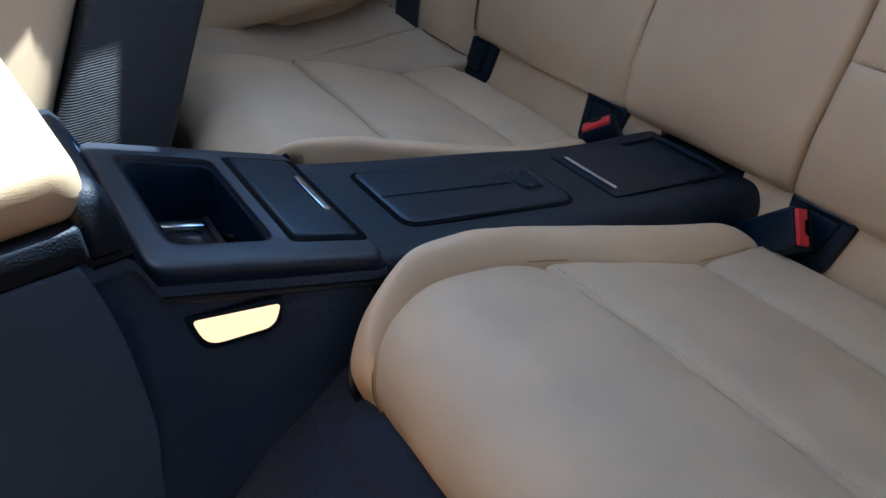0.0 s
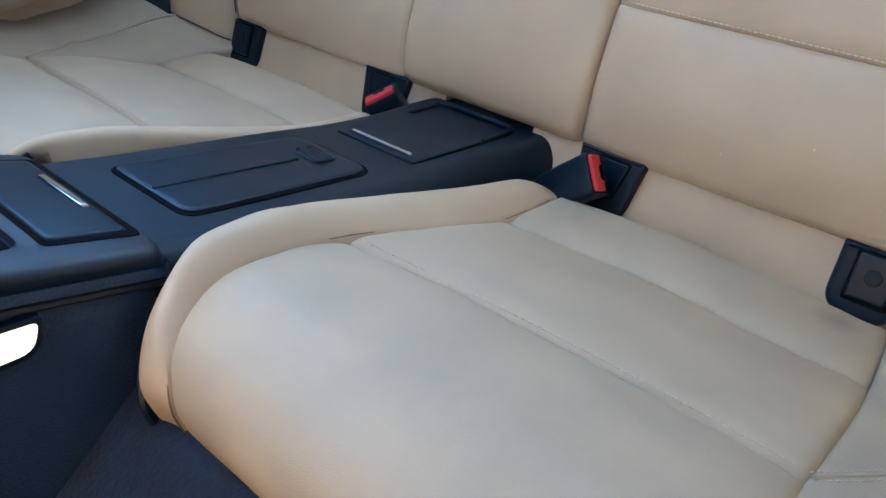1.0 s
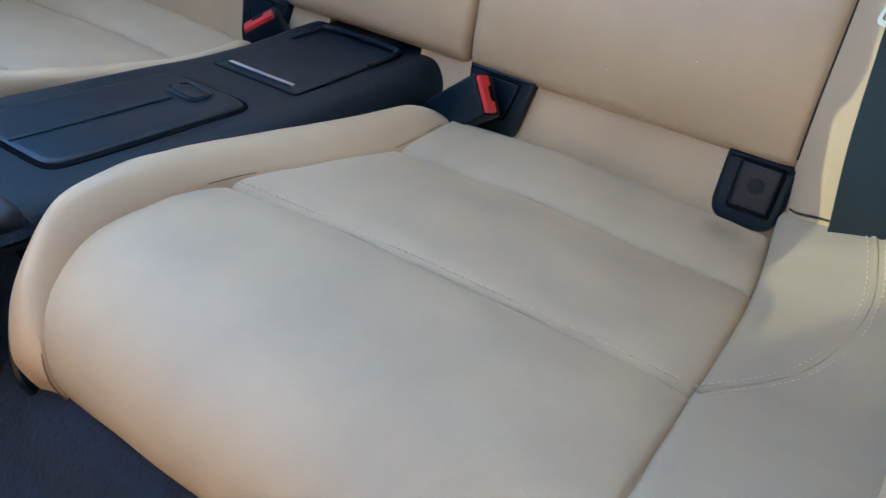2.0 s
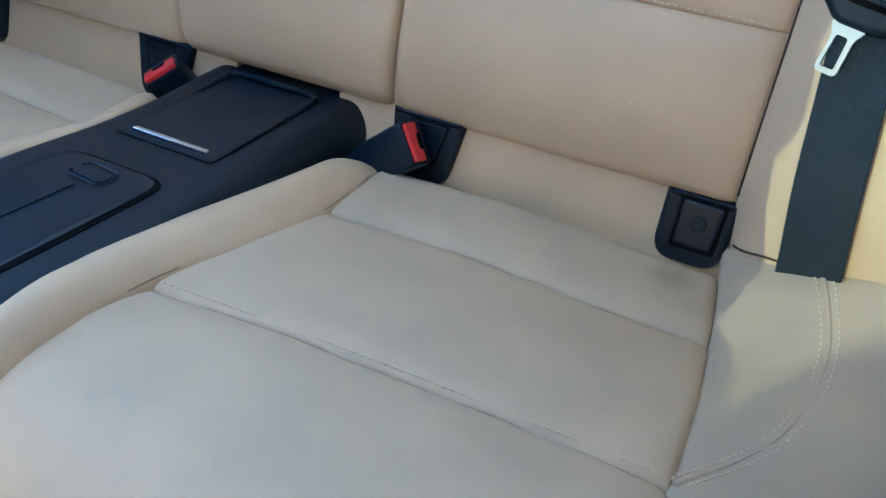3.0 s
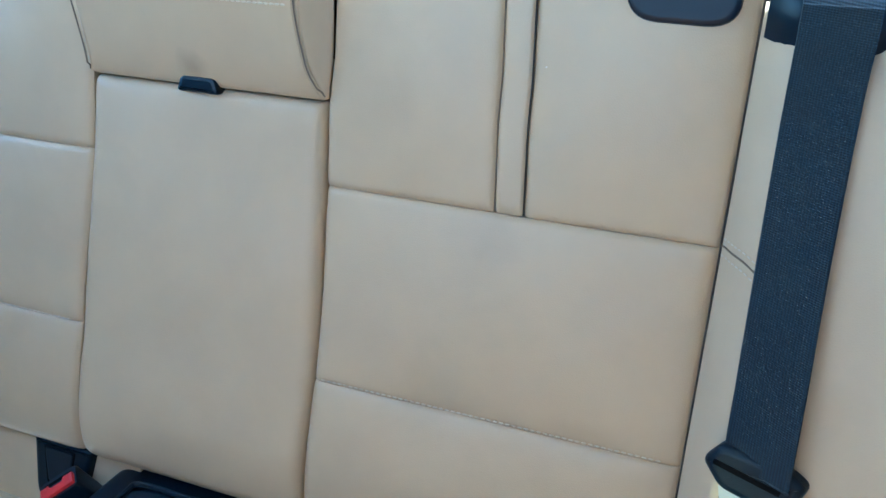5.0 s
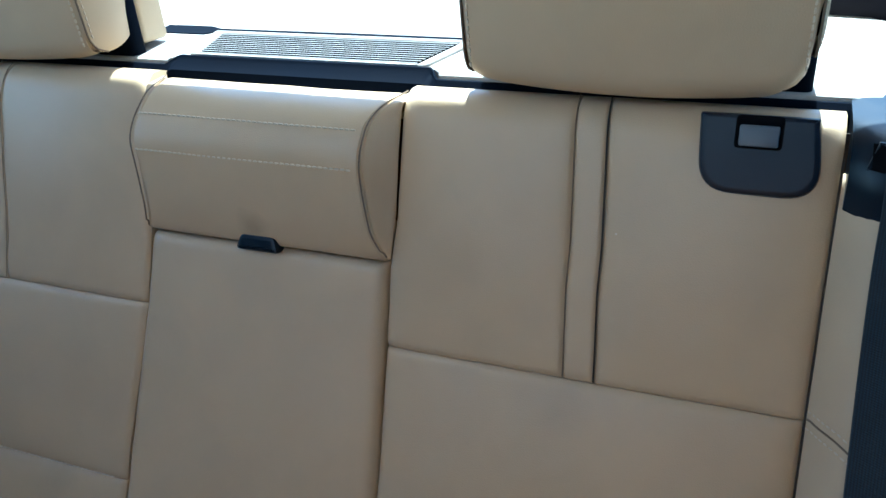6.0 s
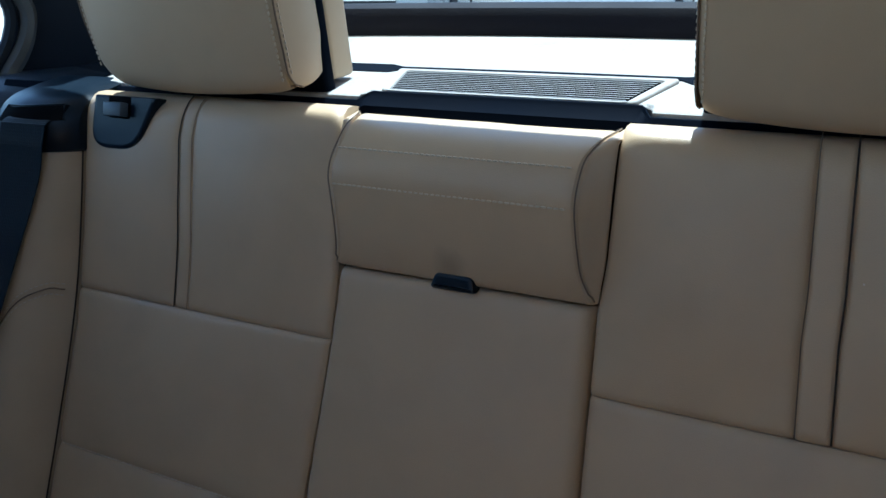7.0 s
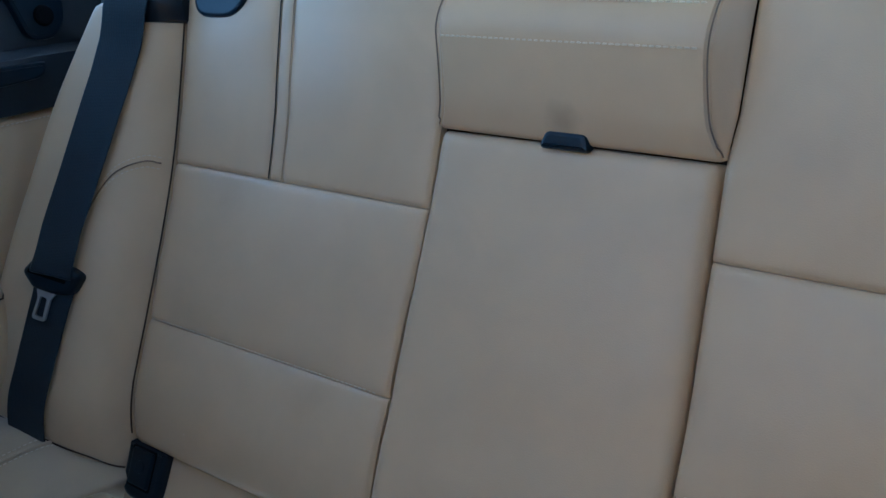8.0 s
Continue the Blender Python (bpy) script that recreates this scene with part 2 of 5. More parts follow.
def thing(name, at, label, category, group="", kind=""):
    e = new(name)
    e.empty_display_size = 0.05
    e.location = at
    BASE[e] = Vector(at)
    return tagged(e, label, category, group, kind)


def part(name, bm, mat, parent=None, label="", smooth=True, sharp=35):
    """One mesh object from a bmesh in world coordinates, under a thing or a part."""
    base = BASE.get(parent, Vector((0, 0, 0)))
    bmesh.ops.translate(bm, verts=bm.verts, vec=-base)
    bmesh.ops.recalc_face_normals(bm, faces=bm.faces)
    for f in bm.faces:
        f.smooth = smooth
    for e in bm.edges:
        if len(e.link_faces) == 2 and e.calc_face_angle(0) > radians(sharp):
            e.smooth = False
    me = bpy.data.meshes.new(name)
    bm.to_mesh(me)
    bm.free()
    me.materials.append(mat)
    ob = new(name, me)
    if parent is not None:
        ob.parent = parent
    BASE[ob] = base
    return tagged(ob, label)


def solo(name, bm, mat, label, category, kind="", group="", sharp=35):
    return tagged(part(name, bm, mat, None, label, sharp=sharp), label, category, group, kind)


def spaced(n, k=0.55):
    """0..1, denser towards both ends."""
    return [(1 - k) * i / n + k * (0.5 - 0.5 * math.cos(math.pi * i / n)) for i in range(n + 1)]


def pad(f, a, b, out, edges, thick=0.02, nu=22, nv=22, lumps=0.0, swell=0.0, pucker=0.0):
    """A padded panel: f(a, b) is its plain face, out the side that it faces; each edge (a0, a1, b0, b1) has a rounding (radius, depth)."""
    out = Vector(out)
    (a0, a1), (b0, b1) = a, b
    us, vs = spaced(nu), spaced(nv)
    bm = bmesh.new()
    grid, back = [], []
    for j, v in enumerate(vs):
        row, brow = [], []
        bb = b0 + (b1 - b0) * v
        la = (f(a1, bb) - f(a0, bb)).length
        for i, u in enumerate(us):
            aa = a0 + (a1 - a0) * u
            e = 1e-4
            p = f(aa, bb)
            n = (f(aa + e, bb) - f(aa - e, bb)).cross(f(aa, bb + e) - f(aa, bb - e)).normalized()
            if n.dot(out) < 0:
                n = -n
            lb = (f(aa, b1) - f(aa, b0)).length
            drop = 0.0
            for d, (r, depth) in zip((u * la, (1 - u) * la, v * lb, (1 - v) * lb), edges):
                if r > 0 and d < r:
                    q = 1 - d / r
                    drop += depth * (1 - math.sqrt(max(0.0, 1 - q * q)))
            rise = swell * (1 - (2 * u - 1) ** 2) * (1 - (2 * v - 1) ** 2)
            if lumps:
                rise += lumps * noise.noise(p * 9.0) + 0.35 * lumps * noise.noise(p * 27.0)
            if pucker:
                near = min((d for d, (r, _) in zip((u * la, (1 - u) * la, v * lb, (1 - v) * lb), edges) if r > 0), default=1.0)
                rise -= pucker * max(0.0, noise.noise(p * 48.0) + 0.15) * math.exp(-(near / 0.012) ** 2)
            row.append(bm.verts.new(p + n * (rise - drop)))
            if i in (0, nu) or j in (0, nv):
                brow.append((i, bm.verts.new(p + n * (-drop - thick))))
        grid.append(row)
        back.append(dict(brow))
    for j in range(nv):
        for i in range(nu):
            bm.faces.new((grid[j][i], grid[j][i + 1], grid[j + 1][i + 1], grid[j + 1][i]))
    for i in range(nu):
        for j in (0, nv):
            bm.faces.new((grid[j][i], back[j][i], back[j][i + 1], grid[j][i + 1]))
    for j in range(nv):
        for i in (0, nu):
            bm.faces.new((grid[j][i], grid[j + 1][i], back[j + 1][i], back[j][i]))
    ring = [back[0][i] for i in range(nu + 1)] + [back[j][nu] for j in range(1, nv + 1)] + [back[nv][i] for i in range(nu - 1, -1, -1)] + [back[j][0] for j in range(nv - 1, 0, -1)]
    bm.faces.new(ring)
    return bm


def outline_round(pts, r, n=5):
    """A closed outline with its corners rounded (2D)."""
    res = []
    k = len(pts)
    rr = r if isinstance(r, (list, tuple)) else [r] * k
    for i in range(k):
        p, a, b = Vector(pts[i]), Vector(pts[i - 1]), Vector(pts[(i + 1) % k])
        d1, d2 = (a - p), (b - p)
        q = min(rr[i], d1.length * 0.49, d2.length * 0.49)
        s, e = p + d1.normalized() * q, p + d2.normalized() * q
        for j in range(n + 1):
            t = j / n
            res.append((1 - t) ** 2 * s + 2 * t * (1 - t) * p + t * t * e)
    return res


def slab(outline, place, thick, bevel=0.002, steps=2, hole=None):
    """A plate from a 2D outline; place(x, y, h) lays it out, h from -thick to 0, its upper edge rounded."""
    c = sum((Vector(p) for p in outline), Vector((0, 0))) / len(outline)
    bm = bmesh.new()

    def ring(inset, h, src=None):
        vs = []
        src = src or outline
        k = len(src)
        for i in range(k):
            p, a, b = Vector(src[i]), Vector(src[i - 1]), Vector(src[(i + 1) % k])
            t = (b - a).normalized()
            nrm = Vector((-t.y, t.x))
            if nrm.dot(c - p) < 0:
                nrm = -nrm
            q = p + nrm * inset
            vs.append(bm.verts.new(place(q.x, q.y, h)))
        return vs

    rings = [ring(0, -thick), ring(0, -bevel)]
    for s in range(1, steps + 1):
        w = s / steps * math.pi / 2
        rings.append(ring(bevel * (1 - math.cos(w)), -bevel * (1 - math.sin(w))))
    if not hole:
        rings.append(ring(bevel, 0.0, [c + (Vector(p) - c) * 0.95 for p in outline]))
    k = len(outline)
    for r0, r1 in zip(rings, rings[1:]):
        for i in range(k):
            bm.faces.new((r0[i], r0[(i + 1) % k], r1[(i + 1) % k], r1[i]))
    bm.faces.new(rings[0])
    if hole:
        inner_top, inner_low = ring(0, 0, hole), ring(0, -thick * 0.9, hole)
        m = len(hole)
        for i in range(m):
            bm.faces.new((inner_top[i], inner_top[(i + 1) % m], inner_low[(i + 1) % m], inner_low[i]))
        bm.faces.new(inner_low)
        sets = (set(rings[-1]), set(inner_top))
        bmesh.ops.bridge_loops(bm, edges=[e for e in bm.edges if any(e.verts[0] in q and e.verts[1] in q for q in sets)])
    else:
        bm.faces.new(rings[-1])
    return bm


def box(lo, hi, bevel=0.0, segs=2, taper=None):
    bm = bmesh.new()
    bmesh.ops.create_cube(bm, size=1)
    lo, hi = Vector(lo), Vector(hi)
    for v in bm.verts:
        v.co = Vector(((lo[i] + hi[i]) / 2 + v.co[i] * (hi[i] - lo[i]) for i in range(3)))
    if bevel:
        bmesh.ops.bevel(bm, geom=bm.edges[:], offset=bevel, segments=segs, profile=0.5, affect="EDGES")
    return bm


def grid_box(lo, hi, bevel, segs, cuts=(0.58, 0.62, 0.66, 0.70)):
    """A rounded box cut at several heights, to be bent."""
    bm = box(lo, hi, bevel, segs)
    for z in cuts:
        bmesh.ops.bisect_plane(bm, geom=bm.verts[:] + bm.edges[:] + bm.faces[:], plane_co=(0, 0, z), plane_no=(0, 0, 1))
    return bm


def prism(profile, x0, x1, axis="x", bevel=0.0):
    """A solid with a profile in y, z (or x, z for axis y) drawn out along the axis."""
    bm = bmesh.new()
    mk = (lambda a, b, c: (c, a, b)) if axis == "x" else ((lambda a, b, c: (a, c, b)) if axis == "y" else (lambda a, b, c: (a, b, c)))
    r0 = [bm.verts.new(mk(a, b, x0)) for a, b in profile]
    r1 = [bm.verts.new(mk(a, b, x1)) for a, b in profile]
    n = len(profile)
    for i in range(n):
        bm.faces.new((r0[i], r0[(i + 1) % n], r1[(i + 1) % n], r1[i]))
    bm.faces.new(r0)
    bm.faces.new(r1)
    if bevel:
        bmesh.ops.bevel(bm, geom=bm.edges[:], offset=bevel, segments=2, profile=0.5, affect="EDGES")
    return bm


def loft(sections, close=True, cap=True):
    bm = bmesh.new()
    rings = [[bm.verts.new(p) for p in s] for s in sections]
    n = len(rings[0])
    for r0, r1 in zip(rings, rings[1:]):
        for i in range(n if close else n - 1):
            bm.faces.new((r0[i], r0[(i + 1) % n], r1[(i + 1) % n], r1[i]))
    if cap:
        bm.faces.new(rings[0])
        bm.faces.new(rings[-1])
    return bm


def tube(points, r, n=8):
    """A round cord along points."""
    secs = []
    pts = [Vector(p) for p in points]
    for i, p in enumerate(pts):
        d = (pts[min(i + 1, len(pts) - 1)] - pts[max(i - 1, 0)]).normalized()
        u = d.orthogonal().normalized()
        if secs:
            u = (last_u - d * last_u.dot(d)).normalized()
        last_u = u
        w = d.cross(u)
        secs.append([p + (u * math.cos(2 * math.pi * k / n) + w * math.sin(2 * math.pi * k / n)) * r for k in range(n)])
    return loft(secs)


def smooth_line(pts, n=24):
    """A Catmull-Rom line through the points."""
    p = [Vector(q) for q in pts]
    p = [p[0] * 2 - p[1]] + p + [p[-1] * 2 - p[-2]]
    res = []
    k = len(p) - 3
    for i in range(n + 1):
        s = i / n * k
        j = min(int(s), k - 1)
        t = s - j
        a, b, c, d = p[j:j + 4]
        res.append(0.5 * (2 * b + (c - a) * t + (2 * a - 5 * b + 4 * c - d) * t * t + (3 * b - a - 3 * c + d) * t ** 3))
    return res


def resample(pts, step):
    res, acc = [pts[0]], 0.0
    for a, b in zip(pts, pts[1:]):
        d = (b - a).length
        while acc + d >= step:
            a = a + (b - a) * ((step - acc) / d)
            d = (b - a).length
            res.append(a)
            acc = 0.0
        acc += d
    return res


def stitches(points, up, length=0.0032, gap=0.0016, r=0.00055):
    """Thread stitches along a line, each a small rounded bar that lies on the surface."""
    bm = bmesh.new()
    pts = resample(points, length + gap)
    up = Vector(up).normalized()
    for a, b in zip(pts, pts[1:]):
        d = (b - a).normalized()
        e = a + d * length
        side = d.cross(up).normalized()
        ring = []
        for q, s in ((a, 0.5), (a + d * length * 0.25, 1), (a + d * length * 0.75, 1), (e, 0.5)):
            h = r * (1.0 if s == 1 else 0.1)
            ring.append([bm.verts.new(q + side * r * s + up * 0), bm.verts.new(q + up * h), bm.verts.new(q - side * r * s), bm.verts.new(q - up * r)])
        for r0, r1 in zip(ring, ring[1:]):
            for i in range(4):
                bm.faces.new((r0[i], r0[(i + 1) % 4], r1[(i + 1) % 4], r1[i]))
        bm.faces.new(ring[0])
        bm.faces.new(ring[-1])
    return bm


def curve1(xs, ys):
    """A smooth function through points (monotone cubic)."""
    n = len(xs)
    d = [(ys[i + 1] - ys[i]) / (xs[i + 1] - xs[i]) for i in range(n - 1)]
    m = [d[0]] + [(0 if d[i - 1] * d[i] <= 0 else 2 * d[i - 1] * d[i] / (d[i - 1] + d[i])) for i in range(1, n - 1)] + [d[-1]]

    def f(x):
        if x <= xs[0]:
            return ys[0] + m[0] * (x - xs[0])
        if x >= xs[-1]:
            return ys[-1] + m[-1] * (x - xs[-1])
        i = max(k for k in range(n - 1) if xs[k] <= x)
        h = xs[i + 1] - xs[i]
        t = (x - xs[i]) / h
        return (2 * t ** 3 - 3 * t * t + 1) * ys[i] + (t ** 3 - 2 * t * t + t) * h * m[i] + (3 * t * t - 2 * t ** 3) * ys[i + 1] + (t ** 3 - t * t) * h * m[i + 1]
    return f

# ---- shapes of the rear bench: backrest line, armrest line, cushion lines ----
BK = curve1([0.33, 0.385, 0.41, 0.44, 0.475, 0.508, 0.647, 0.72, 0.80, 0.83], [-0.012, -0.0055, -0.003, 0.004, 0.019, 0.0345, 0.094, 0.117, 0.139, 0.147])
AR = curve1([0.38, 0.41, 0.44, 0.475, 0.508, 0.60, 0.647, 0.705], [-0.0065, -0.004, 0.003, 0.019, 0.036, 0.074, 0.093, 0.113])
ARW = curve1([0.38, 0.43, 0.53, 0.62, 0.705], [0.1085, 0.111, 0.112, 0.108, 0.1055])


def inner_edge(z):
    return (ARW(z) if z < 0.705 else 0.1055 + min((z - 0.705) * 0.1, 0.003)) + 0.0016


def lerp3(p, q, a):
    return p + (q - p) * a


def line3(knots):
    fs = [curve1(list(range(len(knots))), [k[i] for k in knots]) for i in range(3)]
    return lambda t: Vector((fs[0](t), fs[1](t), fs[2](t)))


SEAM_IN = line3([(.127, -.045, .366), (.122, -.12, .377), (.117, -.2, .409), (.110, -.275, .440), (.111, -.33, .459), (.115, -.375, .468), (.125, -.41, .462), (.138, -.43, .447), (.146, -.437, .427), (.150, -.43, .395)])
EDGE_OUT = line3([(.399, -.045, .365), (.410, -.118, .374), (.4155, -.19, .402), (.418, -.256, .425), (.420, -.32, .450), (.422, -.37, .463), (.424, -.405, .458), (.426, -.43, .442), (.428, -.436, .424), (.428, -.43, .395)])
BORDER_OUT = line3([(.090, -.057, .3765), (.080, -.14, .402), (.0735, -.215, .4295), (.078, -.285, .460), (.086, -.335, .479), (.092, -.372, .486), (.101, -.403, .474), (.109, -.428, .455), (.119, -.443, .427), (.124, -.437, .395)])


def flip(p, s):
    return Vector((p.x * s, p.y, p.z))


SIDES = ((1, "seat_L"), (-1, "seat_R"))


def build_backrest(s, seat):
    width = SEAT_W if s > 0 else SEAT_W + 0.007

    def f(a, z):
        x0 = inner_edge(z) + (0.007 * max(0.0, (z - 0.79) / 0.038) ** 2 if s < 0 else 0.0)
        return Vector((s * (x0 + (width - x0) * a), BK(z), z))

    out = (0, -1, 0.3)
    none = (0, 0)
    core = lambda a, z: f(a, z) + Vector((0, 0.014, 0))
    t = part("backrest", pad(core, (-0.012, 1.012), (0.37, 0.812), out, (none,) * 4, 0.04, 8, 12), SEAM, seat, "padded upright backrest with sewn seams")
    sew, side = (0.007, 0.0026), (0.013, 0.0044)
    part("lower_panel", pad(f, (0, 1), (0.384, 0.50785), out, (side, side, (0.018, 0.018), (0.014, 0.0026)), 0.03, 54, 34, 0.0012, 0.004, 0.0010), LEATHER, t)
    part("middle_panel", pad(f, (0, 1), (0.50815, 0.6467), out, (side, side, (0.014, 0.0026), sew), 0.03, 54, 34, 0.0014, 0.005, 0.0014), LEATHER, t)
    i0 = (0.2375 if s > 0 else 0.247) - 0.108
    i1 = (0.2585 if s > 0 else 0.2620) - 0.108
    i0, i1 = i0 / (width - 0.108), i1 / (width - 0.108)
    top = (0.026, 0.022)
    gap = 0.0013 if s > 0 else 0.0018
    fold = (0.008, 0.0028)
    crease = fold if s > 0 else (0.011, 0.0017)

    def f_up(a, z):
        p = f(a, z)
        k = (z - 0.6475) / 0.18
        lean = (0.003 - 0.010 * k) if s > 0 else (0.013 + 0.005 * k - 0.010 * max(0.0, k - 0.8) / 0.2)
        p.x += s * lean * max(0.0, 1 - abs(a - 0.5 * (i0 + i1)) / 0.4)
        return p

    part("upper_inner_panel", pad(f_up, (0, i0 - (gap if s > 0 else 0.0004)), (0.6471, 0.828), out, (side, crease, sew, top), 0.03, 36, 40, 0.0010, 0.005, 0.0009), LEATHER, t)
    part("vertical_band", pad(f_up, (i0 + (gap if s > 0 else 0.0004), i1 - gap), (0.6471, 0.828), out, ((0.004, 0.0020), (0.004, 0.0020), sew, top), 0.03, 10, 30, 0.0004), LEATHER, t)
    part("upper_outer_panel", pad(f_up, (i1 + gap, 1), (0.6471, 0.828), out, (fold, side, sew, top), 0.03, 36, 40, 0.0010, 0.005, 0.0009), LEATHER, t)
    zs = [0.648 + 0.178 * i / 30 for i in range(31)]
    turn = lambda z: 0.022 * (1 - math.sqrt(1 - min(max((z - 0.802) / 0.026, 0.0), 1.0) ** 2))
    for a, r, mat in ((i1, 0.0006, SEAM), (i0, 0.0004 if s > 0 else 0.0002, SEAM_SOFT)):
        part("seam", tube([f_up(a, z) + Vector((0, turn(z) + (-0.0002 if s < 0 else 0.0006), 0)) for z in zs], r, 6), mat, t)
    part("outer_seam", tube([Vector((s * (width + 0.0004), BK(z) + (0.0005 if s < 0 else 0.0020), z)) for z in [0.40 + 0.40 * i / 40 for i in range(41)]], 0.0008, 6), SEAM, t)
    pts = [f(a, 0.508) + Vector((0, -0.0002, 0.0030)) for a in [0.03 + 0.94 * i / 40 for i in range(41)]]
    part("stitching", stitches(pts, (0, -1, 0.3), 0.0034, 0.0012, 0.00065), THREAD, t, "row of pale thread stitches")
    return t


def build_bezel(s):
    """The release catch near the top of a backrest."""
    t = thing("backrest_release", (s * 0.344, 0.135, 0.80), "black plastic backrest release bezel with a grey push button", "release catch", "backrest releases")
    n = Vector((0, -0.957, 0.29))
    d = Vector((0, 0.29, 0.957))

    def place(x, q, h):
        z = 0.80 + q * 0.957
        return Vector((s * x, BK(min(z, 0.83)), z)) + n * (h + 0.0065)

    inner = (0.300, 0.325) if s < 0 else (0.310, 0.313)
    o = outline_round([(inner[0], 0.024), (inner[1], -0.0245), (0.383, -0.0245), (0.377, 0.024)], [0.002, 0.020, 0.022, 0.002], 8)
    plate = part("bezel", slab(o, place, 0.012, 0.003), NAVY, t)
    part("button_well", slab(outline_round([(0.331, 0.0035), (0.358, 0.0035), (0.358, 0.0235), (0.331, 0.0235)], 0.003), lambda x, q, h: place(x, q, h + 0.0006), 0.004, 0.0005), DARK_GAP, plate)
    block = box((-0.0110, -0.0060, 0.0), (0.0110, 0.0065, 0.011), 0.0012, 2)
    for v in block.verts:
        v.co = Vector((s * 0.3445, BK(0.8105), 0.8105)) + Vector((v.co.x, 0, 0)) + d * v.co.y + n * (v.co.z + 0.005)
    part("button", block, BUTTON, t, "grey release button")


def build_armrest(t):
    f = lambda a, z: Vector((a * ARW(z), AR(z) - 0.002, z))
    pad_ = part("armrest", pad(f, (-1, 1), (0.384, 0.7062), (0, -1, 0.3), ((0.012, 0.009), (0.012, 0.009), (0.024, 0.022), (0.010, 0.006)), 0.03, 40, 60, 0.0014, 0.006, 0.0009), LEATHER, t, "folded-up padded armrest")
    o = outline_round([(-0.019, -0.006), (0.019, -0.006), (0.015, 0.0065), (-0.015, 0.0065)], 0.004)
    part("pull_tab", slab(o, lambda x, q, h: Vector((x, 0.112 + q * 0.3 - (h + 0.006) * 0.95, 0.7085 + q * 0.95 + (h + 0.004) * 0.3)), 0.012, 0.003), PLASTIC_SMOOTH, pad_, "black pull tab")


PIL_T = [0, 0.2, 0.45, 0.65, 0.82, 1]
PIL_Z = curve1(PIL_T, [0.7052, 0.735, 0.777, 0.803, 0.8155, 0.8195])
PIL_Y = curve1(PIL_T, [0.112, 0.107, 0.107, 0.120, 0.141, 0.170])
PIL_W = curve1(PIL_T, [0.107, 0.096, 0.0915, 0.0925, 0.099, 0.1075])


def build_pillow(t):
    part("core", box((-0.1155, 0.152, 0.37), (0.1155, 0.172, 0.800)), SEAM, t)
    half = lambda u, s: PIL_W(u) + (0.010 if s < 0 else 0.0005) * math.sin(math.pi * min(max(u, 0.0), 1.0)) ** 2
    f = lambda a, u: Vector((a * half(u, a), PIL_Y(u), PIL_Z(u)))
    bol = part("head_bolster", pad(f, (-1, 1), (0, 1), (0, -1, 0.4), ((0.006, 0.0045), (0.006, 0.0045), (0.006, 0.0035), (0.012, 0.006)), 0.03, 34, 34, 0.001, 0.001), LEATHER_TAB, t, "padded bolster above the armrest, soiled above the tab")
    for s in (1, -1):
        def g(a, u, s=s):
            z = PIL_Z(u)
            y1 = max(PIL_Y(u), BK(min(z, 0.815)) + 0.001)
            return Vector((s * (half(u, s) + 0.0002 + (inner_edge(z) + 0.0012 - half(u, s)) * a), PIL_Y(u) + 0.001 + (y1 - PIL_Y(u)) * a, z))
        part("side_gusset", pad(g, (0.05, 0.97), (0.02, 0.97), (s, -1, 0.2), ((0.004, 0.003), (0.004, 0.002), (0, 0), (0, 0)), 0.008, 10, 30), LEATHER, bol)
        line = [Vector((s * (half(u, s) + 0.0004), PIL_Y(u) - 0.0006 + (0.003 if u < 0.06 else 0), PIL_Z(u))) for u in [0.03 + 0.94 * i / 40 for i in range(41)]]
        part("seam", tube(line, 0.0006, 6), SEAM_SOFT, bol)
    for u in (0.63, 0.44):
        pts = [f(-0.97 + 1.94 * i / 40, u) + Vector((0, -0.0008, 0.0008)) for i in range(41)]
        part("stitching", stitches(pts, (0, -0.8, 0.6), 0.0036, 0.0008, 0.0008), THREAD, bol, "row of pale thread stitches")


